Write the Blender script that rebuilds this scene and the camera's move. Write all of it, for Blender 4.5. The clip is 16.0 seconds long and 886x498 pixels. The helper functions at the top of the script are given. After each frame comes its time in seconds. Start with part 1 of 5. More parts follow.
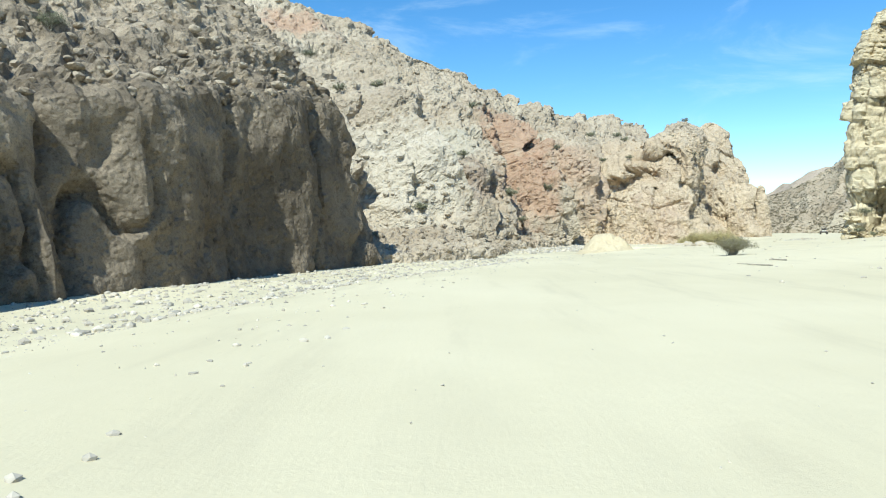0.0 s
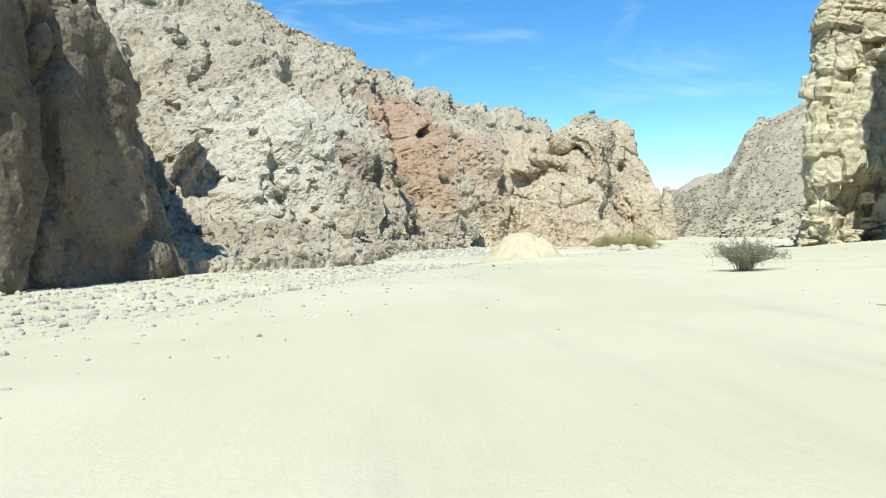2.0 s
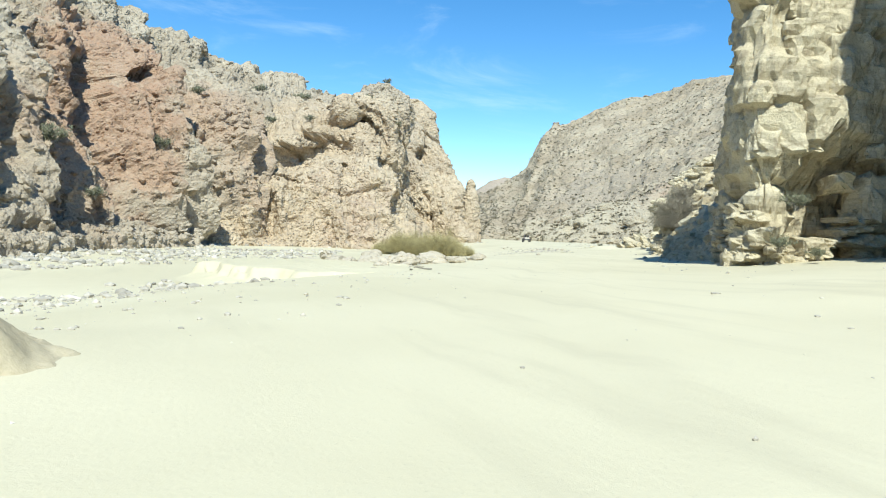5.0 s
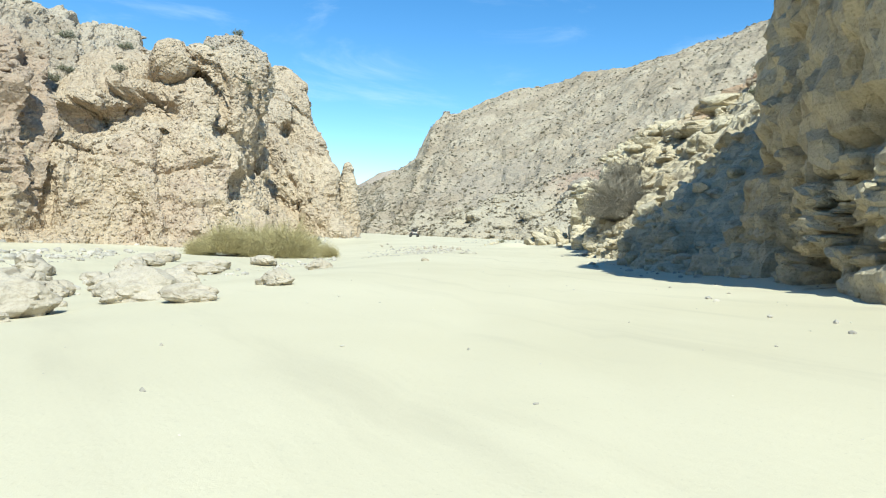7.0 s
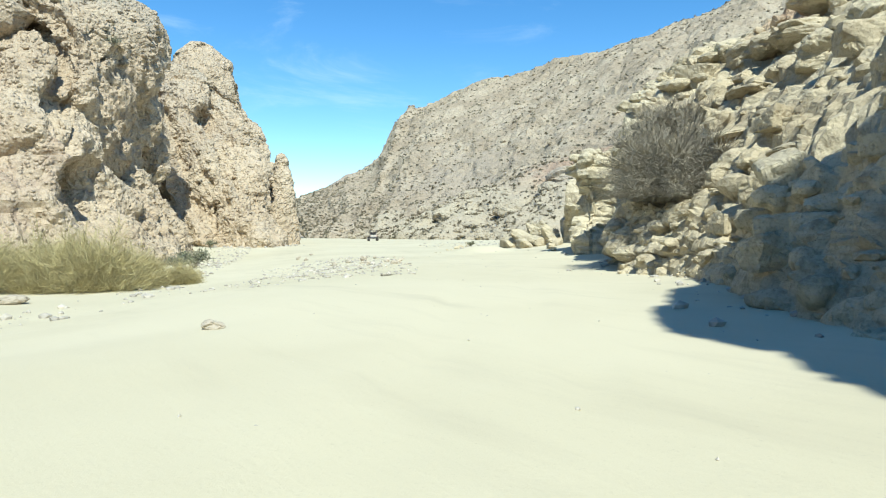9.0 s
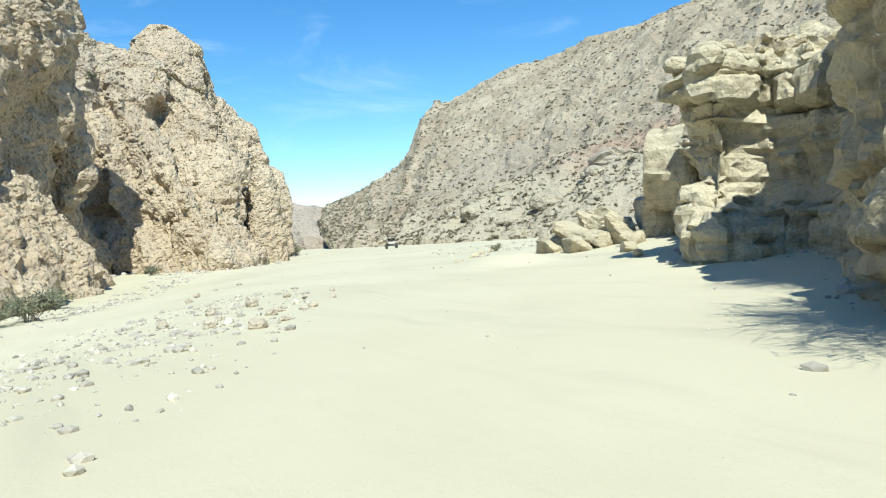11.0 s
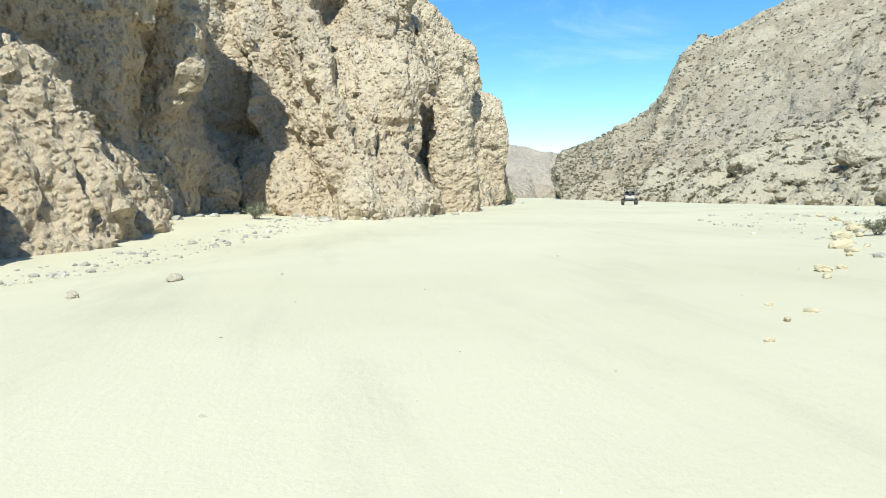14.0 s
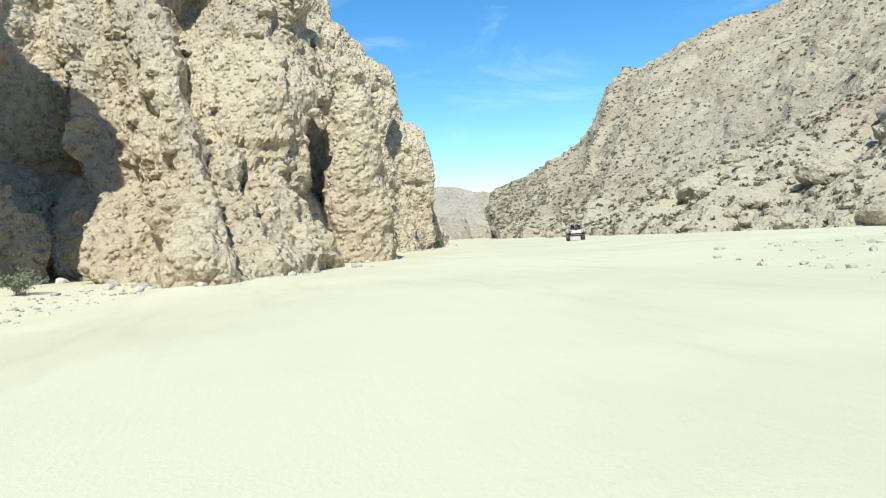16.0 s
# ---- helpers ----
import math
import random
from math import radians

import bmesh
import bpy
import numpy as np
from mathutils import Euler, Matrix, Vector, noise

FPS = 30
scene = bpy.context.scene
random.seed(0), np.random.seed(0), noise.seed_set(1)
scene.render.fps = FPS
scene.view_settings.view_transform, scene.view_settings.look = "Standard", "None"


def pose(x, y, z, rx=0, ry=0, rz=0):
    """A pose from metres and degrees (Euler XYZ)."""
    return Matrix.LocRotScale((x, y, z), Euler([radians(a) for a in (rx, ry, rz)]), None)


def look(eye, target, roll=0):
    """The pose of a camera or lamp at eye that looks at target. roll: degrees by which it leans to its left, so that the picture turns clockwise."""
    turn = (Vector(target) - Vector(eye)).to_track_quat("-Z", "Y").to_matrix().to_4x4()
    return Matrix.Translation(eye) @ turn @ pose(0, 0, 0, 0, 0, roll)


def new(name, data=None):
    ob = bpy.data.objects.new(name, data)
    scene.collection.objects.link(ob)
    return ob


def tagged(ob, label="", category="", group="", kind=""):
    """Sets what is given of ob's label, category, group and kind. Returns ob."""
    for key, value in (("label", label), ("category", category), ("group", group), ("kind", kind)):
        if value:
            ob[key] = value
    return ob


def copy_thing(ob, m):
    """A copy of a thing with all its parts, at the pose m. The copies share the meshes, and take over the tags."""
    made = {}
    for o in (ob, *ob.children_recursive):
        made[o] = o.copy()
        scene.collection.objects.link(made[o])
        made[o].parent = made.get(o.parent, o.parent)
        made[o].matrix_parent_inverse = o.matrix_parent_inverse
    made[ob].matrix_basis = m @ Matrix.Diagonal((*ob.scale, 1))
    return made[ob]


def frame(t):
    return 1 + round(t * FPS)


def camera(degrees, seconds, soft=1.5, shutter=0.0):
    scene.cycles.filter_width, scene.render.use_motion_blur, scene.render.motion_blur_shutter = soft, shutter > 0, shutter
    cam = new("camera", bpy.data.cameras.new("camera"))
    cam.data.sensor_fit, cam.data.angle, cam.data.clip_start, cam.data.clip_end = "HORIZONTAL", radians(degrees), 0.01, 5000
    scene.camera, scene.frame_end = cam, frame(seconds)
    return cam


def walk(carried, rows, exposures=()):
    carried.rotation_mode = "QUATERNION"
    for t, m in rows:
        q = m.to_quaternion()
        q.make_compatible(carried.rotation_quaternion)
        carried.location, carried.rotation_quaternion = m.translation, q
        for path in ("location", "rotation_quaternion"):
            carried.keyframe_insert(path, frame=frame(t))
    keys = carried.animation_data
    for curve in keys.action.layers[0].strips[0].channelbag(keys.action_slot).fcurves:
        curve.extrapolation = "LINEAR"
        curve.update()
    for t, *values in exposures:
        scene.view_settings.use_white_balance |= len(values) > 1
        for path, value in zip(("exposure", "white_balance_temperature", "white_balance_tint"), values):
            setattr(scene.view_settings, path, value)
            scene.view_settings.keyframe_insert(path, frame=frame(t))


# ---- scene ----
cam = camera(65.7, 16.0, soft=1.1)
PATH = [
    (0, (1.026, 0.414, 1.38), (0.986, 2.413, 1.332), -0.5),
    (0.5, (1.372, 4.534, 1.332), (1.38, 6.533, 1.29), 0.1),
    (1, (1.81, 8.543, 1.281), (1.894, 10.541, 1.243), 0.5),
    (1.5, (2.628, 12.492, 1.241), (2.8, 14.484, 1.203), 0.6),
    (1.8, (3.126, 14.868, 1.228), (3.352, 16.855, 1.186), 0.5),
    (2, (3.477, 16.551, 1.208), (3.732, 18.534, 1.159), 0.3),
    (2.5, (4.464, 20.49, 1.176), (4.817, 22.458, 1.113), 0.0),
    (3, (5.94, 25.066, 1.2), (6.403, 27.011, 1.125), -0.3),
    (3.5, (7.546, 29.333, 1.138), (8.119, 31.248, 1.064), -0.2),
    (4, (9.359, 33.403, 1.101), (10.03, 35.286, 1.037), 0.5),
    (4.2, (10.215, 35.141, 1.105), (10.919, 37.012, 1.045), 0.8),
    (6.3, (20.057, 53.093, 1.094), (21.056, 54.825, 1.067), 3.4),
    (6.5, (21.116, 54.611, 1.136), (22.151, 56.322, 1.107), 3.2),
    (7, (23.729, 58.012, 1.103), (24.823, 59.686, 1.057), 2.5),
    (7.5, (26.612, 61.669, 1.081), (27.727, 63.328, 1.025), 1.6),
    (8, (29.45, 65.149, 1.125), (30.569, 66.806, 1.08), 0.6),
    (8.5, (32.249, 68.535, 1.169), (33.385, 70.181, 1.131), 0.3),
    (9, (35.391, 72.088, 1.241), (36.544, 73.722, 1.199), 0.2),
    (9.2, (36.598, 73.475, 1.257), (37.753, 75.107, 1.216), -0.1),
    (11.3, (48.481, 87.503, 1.294), (49.507, 89.22, 1.259), -4.6),
    (11.5, (49.429, 88.777, 1.3), (50.421, 90.513, 1.263), -4.8),
    (12, (51.719, 92.027, 1.305), (52.567, 93.838, 1.265), -5.6),
    (12.5, (53.561, 95.299, 1.301), (54.202, 97.193, 1.257), -5.8),
    (12.8, (54.451, 97.303, 1.309), (54.979, 99.232, 1.256), -5.5),
    (13, (54.944, 98.599, 1.316), (55.414, 100.542, 1.248), -4.8),
    (13.5, (56.0, 101.582, 1.285), (56.407, 103.537, 1.172), -2.5),
    (14, (56.883, 104.137, 1.195), (57.303, 106.086, 1.035), 0.4),
    (14.5, (57.566, 106.48, 1.048), (58.002, 108.423, 0.864), 1.9),
    (15, (58.524, 109.489, 0.974), (58.98, 111.431, 0.823), 0.8),
    (15.5, (59.815, 112.423, 1.06), (60.32, 114.356, 0.975), -1.6),
    (16, (61.067, 114.986, 1.072), (61.663, 116.895, 1.037), -2.7),
]
walk(cam, [(t, look(eye, target, roll)) for t, eye, target, roll in PATH], exposures=[(0, 0.31, 6120, 0), (16, 0.31, 6120, 0)])

# ---------------------------------------------------------------- light
SUN_AZ, SUN_EL = 203.5, 49.0        # degrees clockwise from +y, and above the horizon
world = bpy.data.worlds.new("desert_sky")
scene.world = world
world.use_nodes = True
wn, wl = world.node_tree.nodes, world.node_tree.links
sky = wn.new("ShaderNodeTexSky")
sky.sky_type, sky.sun_disc = "NISHITA", False
sky.sun_elevation, sky.sun_rotation = radians(SUN_EL), radians(SUN_AZ)
sky.altitude, sky.air_density, sky.dust_density, sky.ozone_density = 1200, 1.0, 0.0, 1.2
deep = wn.new("ShaderNodeHueSaturation")
deep.inputs["Saturation"].default_value = 1.32
wl.new(sky.outputs["Color"], deep.inputs["Color"])
where = wn.new("ShaderNodeTexCoord")
stretch = wn.new("ShaderNodeMapping")
stretch.inputs["Scale"].default_value, stretch.inputs["Rotation"].default_value = (1.6, 1.0, 5.0), (0.25, 0.1, 0.4)
wl.new(where.outputs["Generated"], stretch.inputs["Vector"])
wisp = wn.new("ShaderNodeTexNoise")
wisp.inputs["Scale"].default_value, wisp.inputs["Detail"].default_value, wisp.inputs["Roughness"].default_value = 2.6, 7, 0.62
wisp.inputs["Distortion"].default_value = 0.6
wl.new(stretch.outputs["Vector"], wisp.inputs["Vector"])
thin = wn.new("ShaderNodeMapRange")
thin.interpolation_type = "SMOOTHSTEP"
thin.inputs["From Min"].default_value, thin.inputs["From Max"].default_value, thin.inputs["To Max"].default_value = 0.52, 0.8, 0.3
wl.new(wisp.outputs["Fac"], thin.inputs["Value"])
veil = wn.new("ShaderNodeMix")
veil.data_type = "RGBA"
veil.inputs["B"].default_value = (5.2, 6.0, 6.6, 1)
wl.new(thin.outputs["Result"], veil.inputs["Factor"])
wl.new(deep.outputs["Color"], veil.inputs["A"])
wl.new(veil.outputs["Result"], wn["Background"].inputs["Color"])
wn["Background"].inputs["Strength"].default_value = 0.155
sun = new("sun", bpy.data.lights.new("sun", "SUN"))
sun.data.energy, sun.data.angle, sun.data.color = 5.3, radians(0.55), (1.0, 0.955, 0.87)
to_sun = Vector((math.sin(radians(SUN_AZ)) * math.cos(radians(SUN_EL)), math.cos(radians(SUN_AZ)) * math.cos(radians(SUN_EL)), math.sin(radians(SUN_EL))))
sun.matrix_world = look((0, 0, 120), Vector((0, 0, 120)) - to_sun)


# ---------------------------------------------------------------- noise
def lattice(ix, iy, iz, seed):
    h = (ix * 73856093) ^ (iy * 19349663) ^ (iz * 83492791) ^ (seed * 2654435761 & 0x7FFFFFFF)
    h = (h ^ (h >> 13)) & 0x7FFFFFFF
    h = (h * 1274126177) & 0x7FFFFFFF
    h = (h ^ (h >> 16)) * 1103515245 & 0x7FFFFFFF
    return ((h >> 7) & 0xFFFF) / 65535.0


def vnoise(p, seed=0):
    """Smooth value noise in -1..1 at the points p (n, 3)."""
    i = np.floor(p).astype(np.int64)
    f = p - i
    f = f * f * f * (f * (f * 6 - 15) + 10)
    out = 0
    for dx in (0, 1):
        wx = f[:, 0] if dx else 1 - f[:, 0]
        for dy in (0, 1):
            wy = f[:, 1] if dy else 1 - f[:, 1]
            for dz in (0, 1):
                wz = f[:, 2] if dz else 1 - f[:, 2]
                out = out + wx * wy * wz * lattice(i[:, 0] + dx, i[:, 1] + dy, i[:, 2] + dz, seed)
    return out * 2 - 1


def fbm(p, size, octaves=4, seed=0, gain=0.5):
    out, amp, q = 0, 1.0, p / size
    for k in range(octaves):
        out = out + amp * vnoise(q + 17.3 * k, seed + k)
        amp, q = amp * gain, q * 2.03
    return out


def ridged(p, size, octaves=3, seed=0):
    out, amp, q = 0, 1.0, p / size
    for k in range(octaves):
        out = out + amp * (1 - 2 * np.abs(vnoise(q + 9.1 * k, seed + k)))
        amp, q = amp * 0.5, q * 2.1
    return out


def clods(p, size, seed=0):
    """Rounded stones: 1 in the middle of each cell, 0 at the joints, times a size of its own."""
    q = np.asarray(p) / size
    q = q + 0.25 * np.stack([vnoise(q * 1.7 + 5 * k, seed + 50 + k) for k in range(3)], 1)
    i = np.floor(q).astype(np.int64)
    best = np.full(len(q), 9.0)
    mine = np.zeros(len(q))
    for dx in (-1, 0, 1):
        for dy in (-1, 0, 1):
            for dz in (-1, 0, 1):
                c = i + np.array((dx, dy, dz))
                r = [lattice(c[:, 0], c[:, 1], c[:, 2], seed + 7 * k) for k in range(4)]
                d = sum((q[:, k] - c[:, k] - 0.15 - 0.7 * r[k]) ** 2 for k in range(3))
                near = d < best
                best, mine = np.where(near, d, best), np.where(near, r[3], mine)
    return np.clip(1 - best / 0.55, 0, 1) ** 0.6 * (0.25 + 0.75 * mine)


def facets(p, size, seed=0, sharp=26.0):
    """Broken rock: every cell a tilted plane of its own, with worn creases between them."""
    q = np.asarray(p) / size
    q = q + 0.3 * np.stack([vnoise(q * 1.3 + 5 * k, seed + 60 + k) for k in range(3)], 1)
    i = np.floor(q).astype(np.int64)
    total, val = np.full(len(q), 1e-12), np.zeros(len(q))
    for dx in (-1, 0, 1):
        for dy in (-1, 0, 1):
            for dz in (-1, 0, 1):
                c = i + np.array((dx, dy, dz))
                r = [lattice(c[:, 0], c[:, 1], c[:, 2], seed + 7 * k) for k in range(3)]
                e = [q[:, k] - c[:, k] - 0.1 - 0.8 * r[k] for k in range(3)]
                w = np.exp(-sharp * (e[0] ** 2 + e[1] ** 2 + e[2] ** 2))
                tilt = ((r[1] * 7) % 1 - 0.5) * e[0] + ((r[2] * 7) % 1 - 0.5) * e[1] + ((r[0] * 7) % 1 - 0.5) * e[2]
                total += w
                val += w * ((r[0] * 13) % 1 - 0.5 + 1.1 * tilt)
    return val / total


def ribs(w, seed=0, drop=0.14):
    """Buttresses: swelling slowly along w, then breaking back steeply; each of its own strength."""
    k = np.floor(w)
    f = w - k
    k = k.astype(np.int64)
    mine = 0.35 + 0.65 * lattice(k, k * 0 + 3, k * 0, seed)
    nxt = 0.35 + 0.65 * lattice(k + 1, k * 0 + 3, k * 0, seed)
    rise = np.clip(f / (1 - drop), 0, 1) ** 0.7 * mine
    return np.where(f < 1 - drop, rise, mine * (1 - smooth(1 - drop, 1.0, f))) - 0.4


def smooth(a, b, x):
    t = np.clip((x - a) / (b - a), 0, 1)
    return t * t * (3 - 2 * t)


# ---------------------------------------------------------------- materials
def nodes_of(name):
    m = bpy.data.materials.new(name)
    m.use_nodes = True
    return m, m.node_tree.nodes, m.node_tree.links


def tex_noise(n, l, vec, scale, detail=4, rough=0.55):
    t = n.new("ShaderNodeTexNoise")
    t.inputs["Scale"].default_value, t.inputs["Detail"].default_value, t.inputs["Roughness"].default_value = scale, detail, rough
    l.new(vec, t.inputs["Vector"])
    return t.outputs["Fac"]


def ramp(n, l, fac, lo, hi):
    r = n.new("ShaderNodeMapRange")
    r.interpolation_type = "SMOOTHSTEP"
    r.inputs["From Min"].default_value, r.inputs["From Max"].default_value = lo, hi
    l.new(fac, r.inputs["Value"])
    return r.outputs["Result"]


def mix(n, l, fac, a, b, mode="MIX"):
    x = n.new("ShaderNodeMix")
    x.data_type, x.blend_type = "RGBA", mode
    for sock, v in ((x.inputs["Factor"], fac), (x.inputs["A"], a), (x.inputs["B"], b)):
        if hasattr(v, "node"):
            l.new(v, sock)
        else:
            sock.default_value = v if isinstance(v, (int, float)) else (*v, 1)
    return x.outputs["Result"]


def calc(n, l, op, a, b=0.0):
    x = n.new("ShaderNodeMath")
    x.operation = op
    for sock, v in zip(x.inputs, (a, b)):
        if hasattr(v, "node"):
            l.new(v, sock)
        else:
            sock.default_value = v
    return x.outputs[0]


def rock_material(name, dark, mid, light, zones=(), grain=1.0, strata=0.0, bump=0.85, pebbles=0.6):
    """Rock in three tones at two scales, with pebbles and grit; zones: (x, y, z, radius, colour) of other beds, and of
    the near cliff's painted sunlit top.
    """
    m, n, l = nodes_of(name)
    b = n["Principled BSDF"]
    b.inputs["Roughness"].default_value, b.inputs["Specular IOR Level"].default_value = 0.92, 0.15
    geo = n.new("ShaderNodeNewGeometry")
    pos = geo.outputs["Position"]
    big = tex_noise(n, l, pos, 0.13 * grain, 5, 0.6)
    fine = tex_noise(n, l, pos, 1.9 * grain, 6, 0.65)
    grit = tex_noise(n, l, pos, 14 * grain, 5, 0.7)
    col = mix(n, l, ramp(n, l, big, 0.35, 0.65), mid, light)
    col = mix(n, l, calc(n, l, "MULTIPLY", ramp(n, l, fine, 0.5, 0.72), 0.75), col, dark)
    for x, y, z, r, c in zones:
        d = n.new("ShaderNodeVectorMath")
        d.operation = "DISTANCE"
        d.inputs[1].default_value = (x, y, z)
        l.new(pos, d.inputs[0])
        e = calc(n, l, "ADD", calc(n, l, "DIVIDE", d.outputs["Value"], r), calc(n, l, "MULTIPLY", calc(n, l, "SUBTRACT", tex_noise(n, l, pos, 0.22, 5, 0.65), 0.5), 2.6))
        col = mix(n, l, calc(n, l, "MULTIPLY", ramp(n, l, e, 1.3, 0.55), 0.75), col, c)
    if strata:
        mp = n.new("ShaderNodeMapping")
        mp.inputs["Scale"].default_value = (0.12, 0.12, 1.5)
        mp.inputs["Rotation"].default_value = (0.05, 0.06, 0)
        l.new(pos, mp.inputs["Vector"])
        col = mix(n, l, calc(n, l, "MULTIPLY", ramp(n, l, tex_noise(n, l, mp.outputs["Vector"], 1.4, 4, 0.7), 0.45, 0.65), strata), col, dark)
    vor = n.new("ShaderNodeTexVoronoi")
    vor.inputs["Scale"].default_value = 3.4 * grain
    l.new(pos, vor.inputs["Vector"])
    stone = ramp(n, l, vor.outputs["Distance"], 0.55, 0.1)
    tint = n.new("ShaderNodeSeparateColor")
    l.new(vor.outputs["Color"], tint.inputs[0])
    col = mix(n, l, calc(n, l, "MULTIPLY", tint.outputs[0], 0.45 * pebbles), col, light)
    col = mix(n, l, calc(n, l, "MULTIPLY", ramp(n, l, grit, 0.47, 0.7), 0.48), col, dark)
    pit = n.new("ShaderNodeTexVoronoi")
    pit.inputs["Scale"].default_value = 1.15 * grain
    l.new(pos, pit.inputs["Vector"])
    clump = ramp(n, l, pit.outputs["Distance"], 0.7, 0.15)
    knob = tex_noise(n, l, pos, 5.5 * grain, 4, 0.6)
    col = mix(n, l, calc(n, l, "MULTIPLY", ramp(n, l, knob, 0.56, 0.74), 0.4), col, light)
    l.new(col, b.inputs["Base Color"])
    height = calc(n, l, "ADD", calc(n, l, "ADD", calc(n, l, "MULTIPLY", fine, 0.9), calc(n, l, "ADD", calc(n, l, "MULTIPLY", knob, 0.45), calc(n, l, "MULTIPLY", clump, 0.5 * pebbles))), calc(n, l, "ADD", calc(n, l, "MULTIPLY", stone, 0.8 * pebbles), calc(n, l, "MULTIPLY", grit, 0.4)))
    bp = n.new("ShaderNodeBump")
    bp.inputs["Strength"].default_value, bp.inputs["Distance"].default_value = bump, 0.2 / grain
    l.new(height, bp.inputs["Height"])
    l.new(bp.outputs["Normal"], b.inputs["Normal"])
    return m


def plain_material(name, colour, rough=0.8, vary=0.25, scale=6.0, metal=0.0, random_tint=0.0):
    m, n, l = nodes_of(name)
    b = n["Principled BSDF"]
    b.inputs["Roughness"].default_value, b.inputs["Metallic"].default_value = rough, metal
    tc = n.new("ShaderNodeTexCoord")
    f = tex_noise(n, l, tc.outputs["Object"], scale, 5, 0.6)
    dark = tuple(c * (1 - vary) for c in colour)
    light = tuple(min(1, c * (1 + vary)) for c in colour)
    col = mix(n, l, ramp(n, l, f, 0.3, 0.7), dark, light)
    if random_tint:
        geo = n.new("ShaderNodeNewGeometry")
        col = mix(n, l, calc(n, l, "MULTIPLY", geo.outputs["Random Per Island"], random_tint), col, tuple(c * 0.45 for c in colour))
    l.new(col, b.inputs["Base Color"])
    return m


def sand_material():
    m, n, l = nodes_of("pale_wash_sand")
    b = n["Principled BSDF"]
    b.inputs["Roughness"].default_value, b.inputs["Specular IOR Level"].default_value = 0.95, 0.1
    geo = n.new("ShaderNodeNewGeometry")
    pos = geo.outputs["Position"]
    mp = n.new("ShaderNodeMapping")
    mp.inputs["Rotation"].default_value = (0, 0, radians(28))
    mp.inputs["Scale"].default_value = (1.0, 0.16, 1.0)
    l.new(pos, mp.inputs["Vector"])
    streak = tex_noise(n, l, mp.outputs["Vector"], 0.8, 5, 0.6)
    big = tex_noise(n, l, pos, 0.09, 4, 0.6)
    grit = tex_noise(n, l, pos, 26, 5, 0.75)
    mid = tex_noise(n, l, pos, 2.2, 5, 0.6)
    col = mix(n, l, ramp(n, l, big, 0.35, 0.65), (0.535, 0.488, 0.345), (0.585, 0.537, 0.39))
    col = mix(n, l, calc(n, l, "MULTIPLY", ramp(n, l, streak, 0.5, 0.75), 0.4), col, (0.41, 0.372, 0.27))
    col = mix(n, l, calc(n, l, "MULTIPLY", ramp(n, l, grit, 0.56, 0.78), 0.3), col, (0.30, 0.265, 0.20))
    l.new(col, b.inputs["Base Color"])
    bp = n.new("ShaderNodeBump")
    bp.inputs["Strength"].default_value, bp.inputs["Distance"].default_value = 0.5, 0.05
    l.new(calc(n, l, "ADD", calc(n, l, "ADD", calc(n, l, "MULTIPLY", mid, 0.35), calc(n, l, "MULTIPLY", streak, 0.8)), calc(n, l, "MULTIPLY", grit, 0.15)), bp.inputs["Height"])
    l.new(bp.outputs["Normal"], b.inputs["Normal"])
    return m


SAND = sand_material()
# one rock: tones darkened to paint the face's shade, zones paint its sunlit top
ROCK_SHADED = rock_material("shade_darkened_conglomerate", (0.045, 0.036, 0.027), (0.122, 0.099, 0.072), (0.235, 0.196, 0.145),
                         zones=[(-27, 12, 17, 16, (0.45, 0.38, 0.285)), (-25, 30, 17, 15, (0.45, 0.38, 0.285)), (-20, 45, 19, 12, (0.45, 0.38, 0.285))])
ROCK_HILL = rock_material("weathered_hillside_rock", (0.15, 0.12, 0.088), (0.35, 0.29, 0.212), (0.47, 0.405, 0.31),
                          zones=[(10, 110, 10, 9, (0.36, 0.215, 0.135)), (4, 98, 5, 7, (0.38, 0.26, 0.175)), (13, 122, 18, 10, (0.37, 0.22, 0.14)), (0, 90, 8, 6, (0.24, 0.175, 0.13)), (3, 92, 20, 8, (0.38, 0.30, 0.22)), (24, 124, 11, 10, (0.42, 0.31, 0.22)), (-24, 108, 33, 6, (0.40, 0.25, 0.17)), (-5, 80, 7, 9, (0.56, 0.515, 0.425)), (-2, 96, 15, 7, (0.45, 0.43, 0.355))])
ROCK_BUFF = rock_material("buff_conglomerate", (0.20, 0.15, 0.105), (0.485, 0.383, 0.262), (0.58, 0.482, 0.348), zones=[(35, 110, 7, 9, (0.42, 0.315, 0.23)), (50, 150, 28, 16, (0.37, 0.33, 0.27))], pebbles=1.0, bump=1.0)
ROCK_LAYER = rock_material("layered_yellow_sandstone", (0.24, 0.195, 0.13), (0.54, 0.462, 0.31), (0.63, 0.565, 0.405), zones=[(64, 84, 15, 6, (0.42, 0.25, 0.15))], strata=0.4, pebbles=0.15)
ROCK_FAR = rock_material("dark_varnished_scree", (0.14, 0.11, 0.076), (0.325, 0.268, 0.19), (0.45, 0.385, 0.285), grain=0.6, zones=[(142, 178, 20, 14, (0.36, 0.235, 0.165)), (116, 172, 6, 30, (0.47, 0.415, 0.305)), (100, 146, 3, 16, (0.49, 0.435, 0.32)), (107, 190, 3, 16, (0.49, 0.435, 0.32)), (114, 220, 3, 18, (0.49, 0.435, 0.32)), (112, 165, 14, 7, (0.36, 0.235, 0.165)), (150, 230, 24, 18, (0.35, 0.30, 0.23))], bump=0.9)
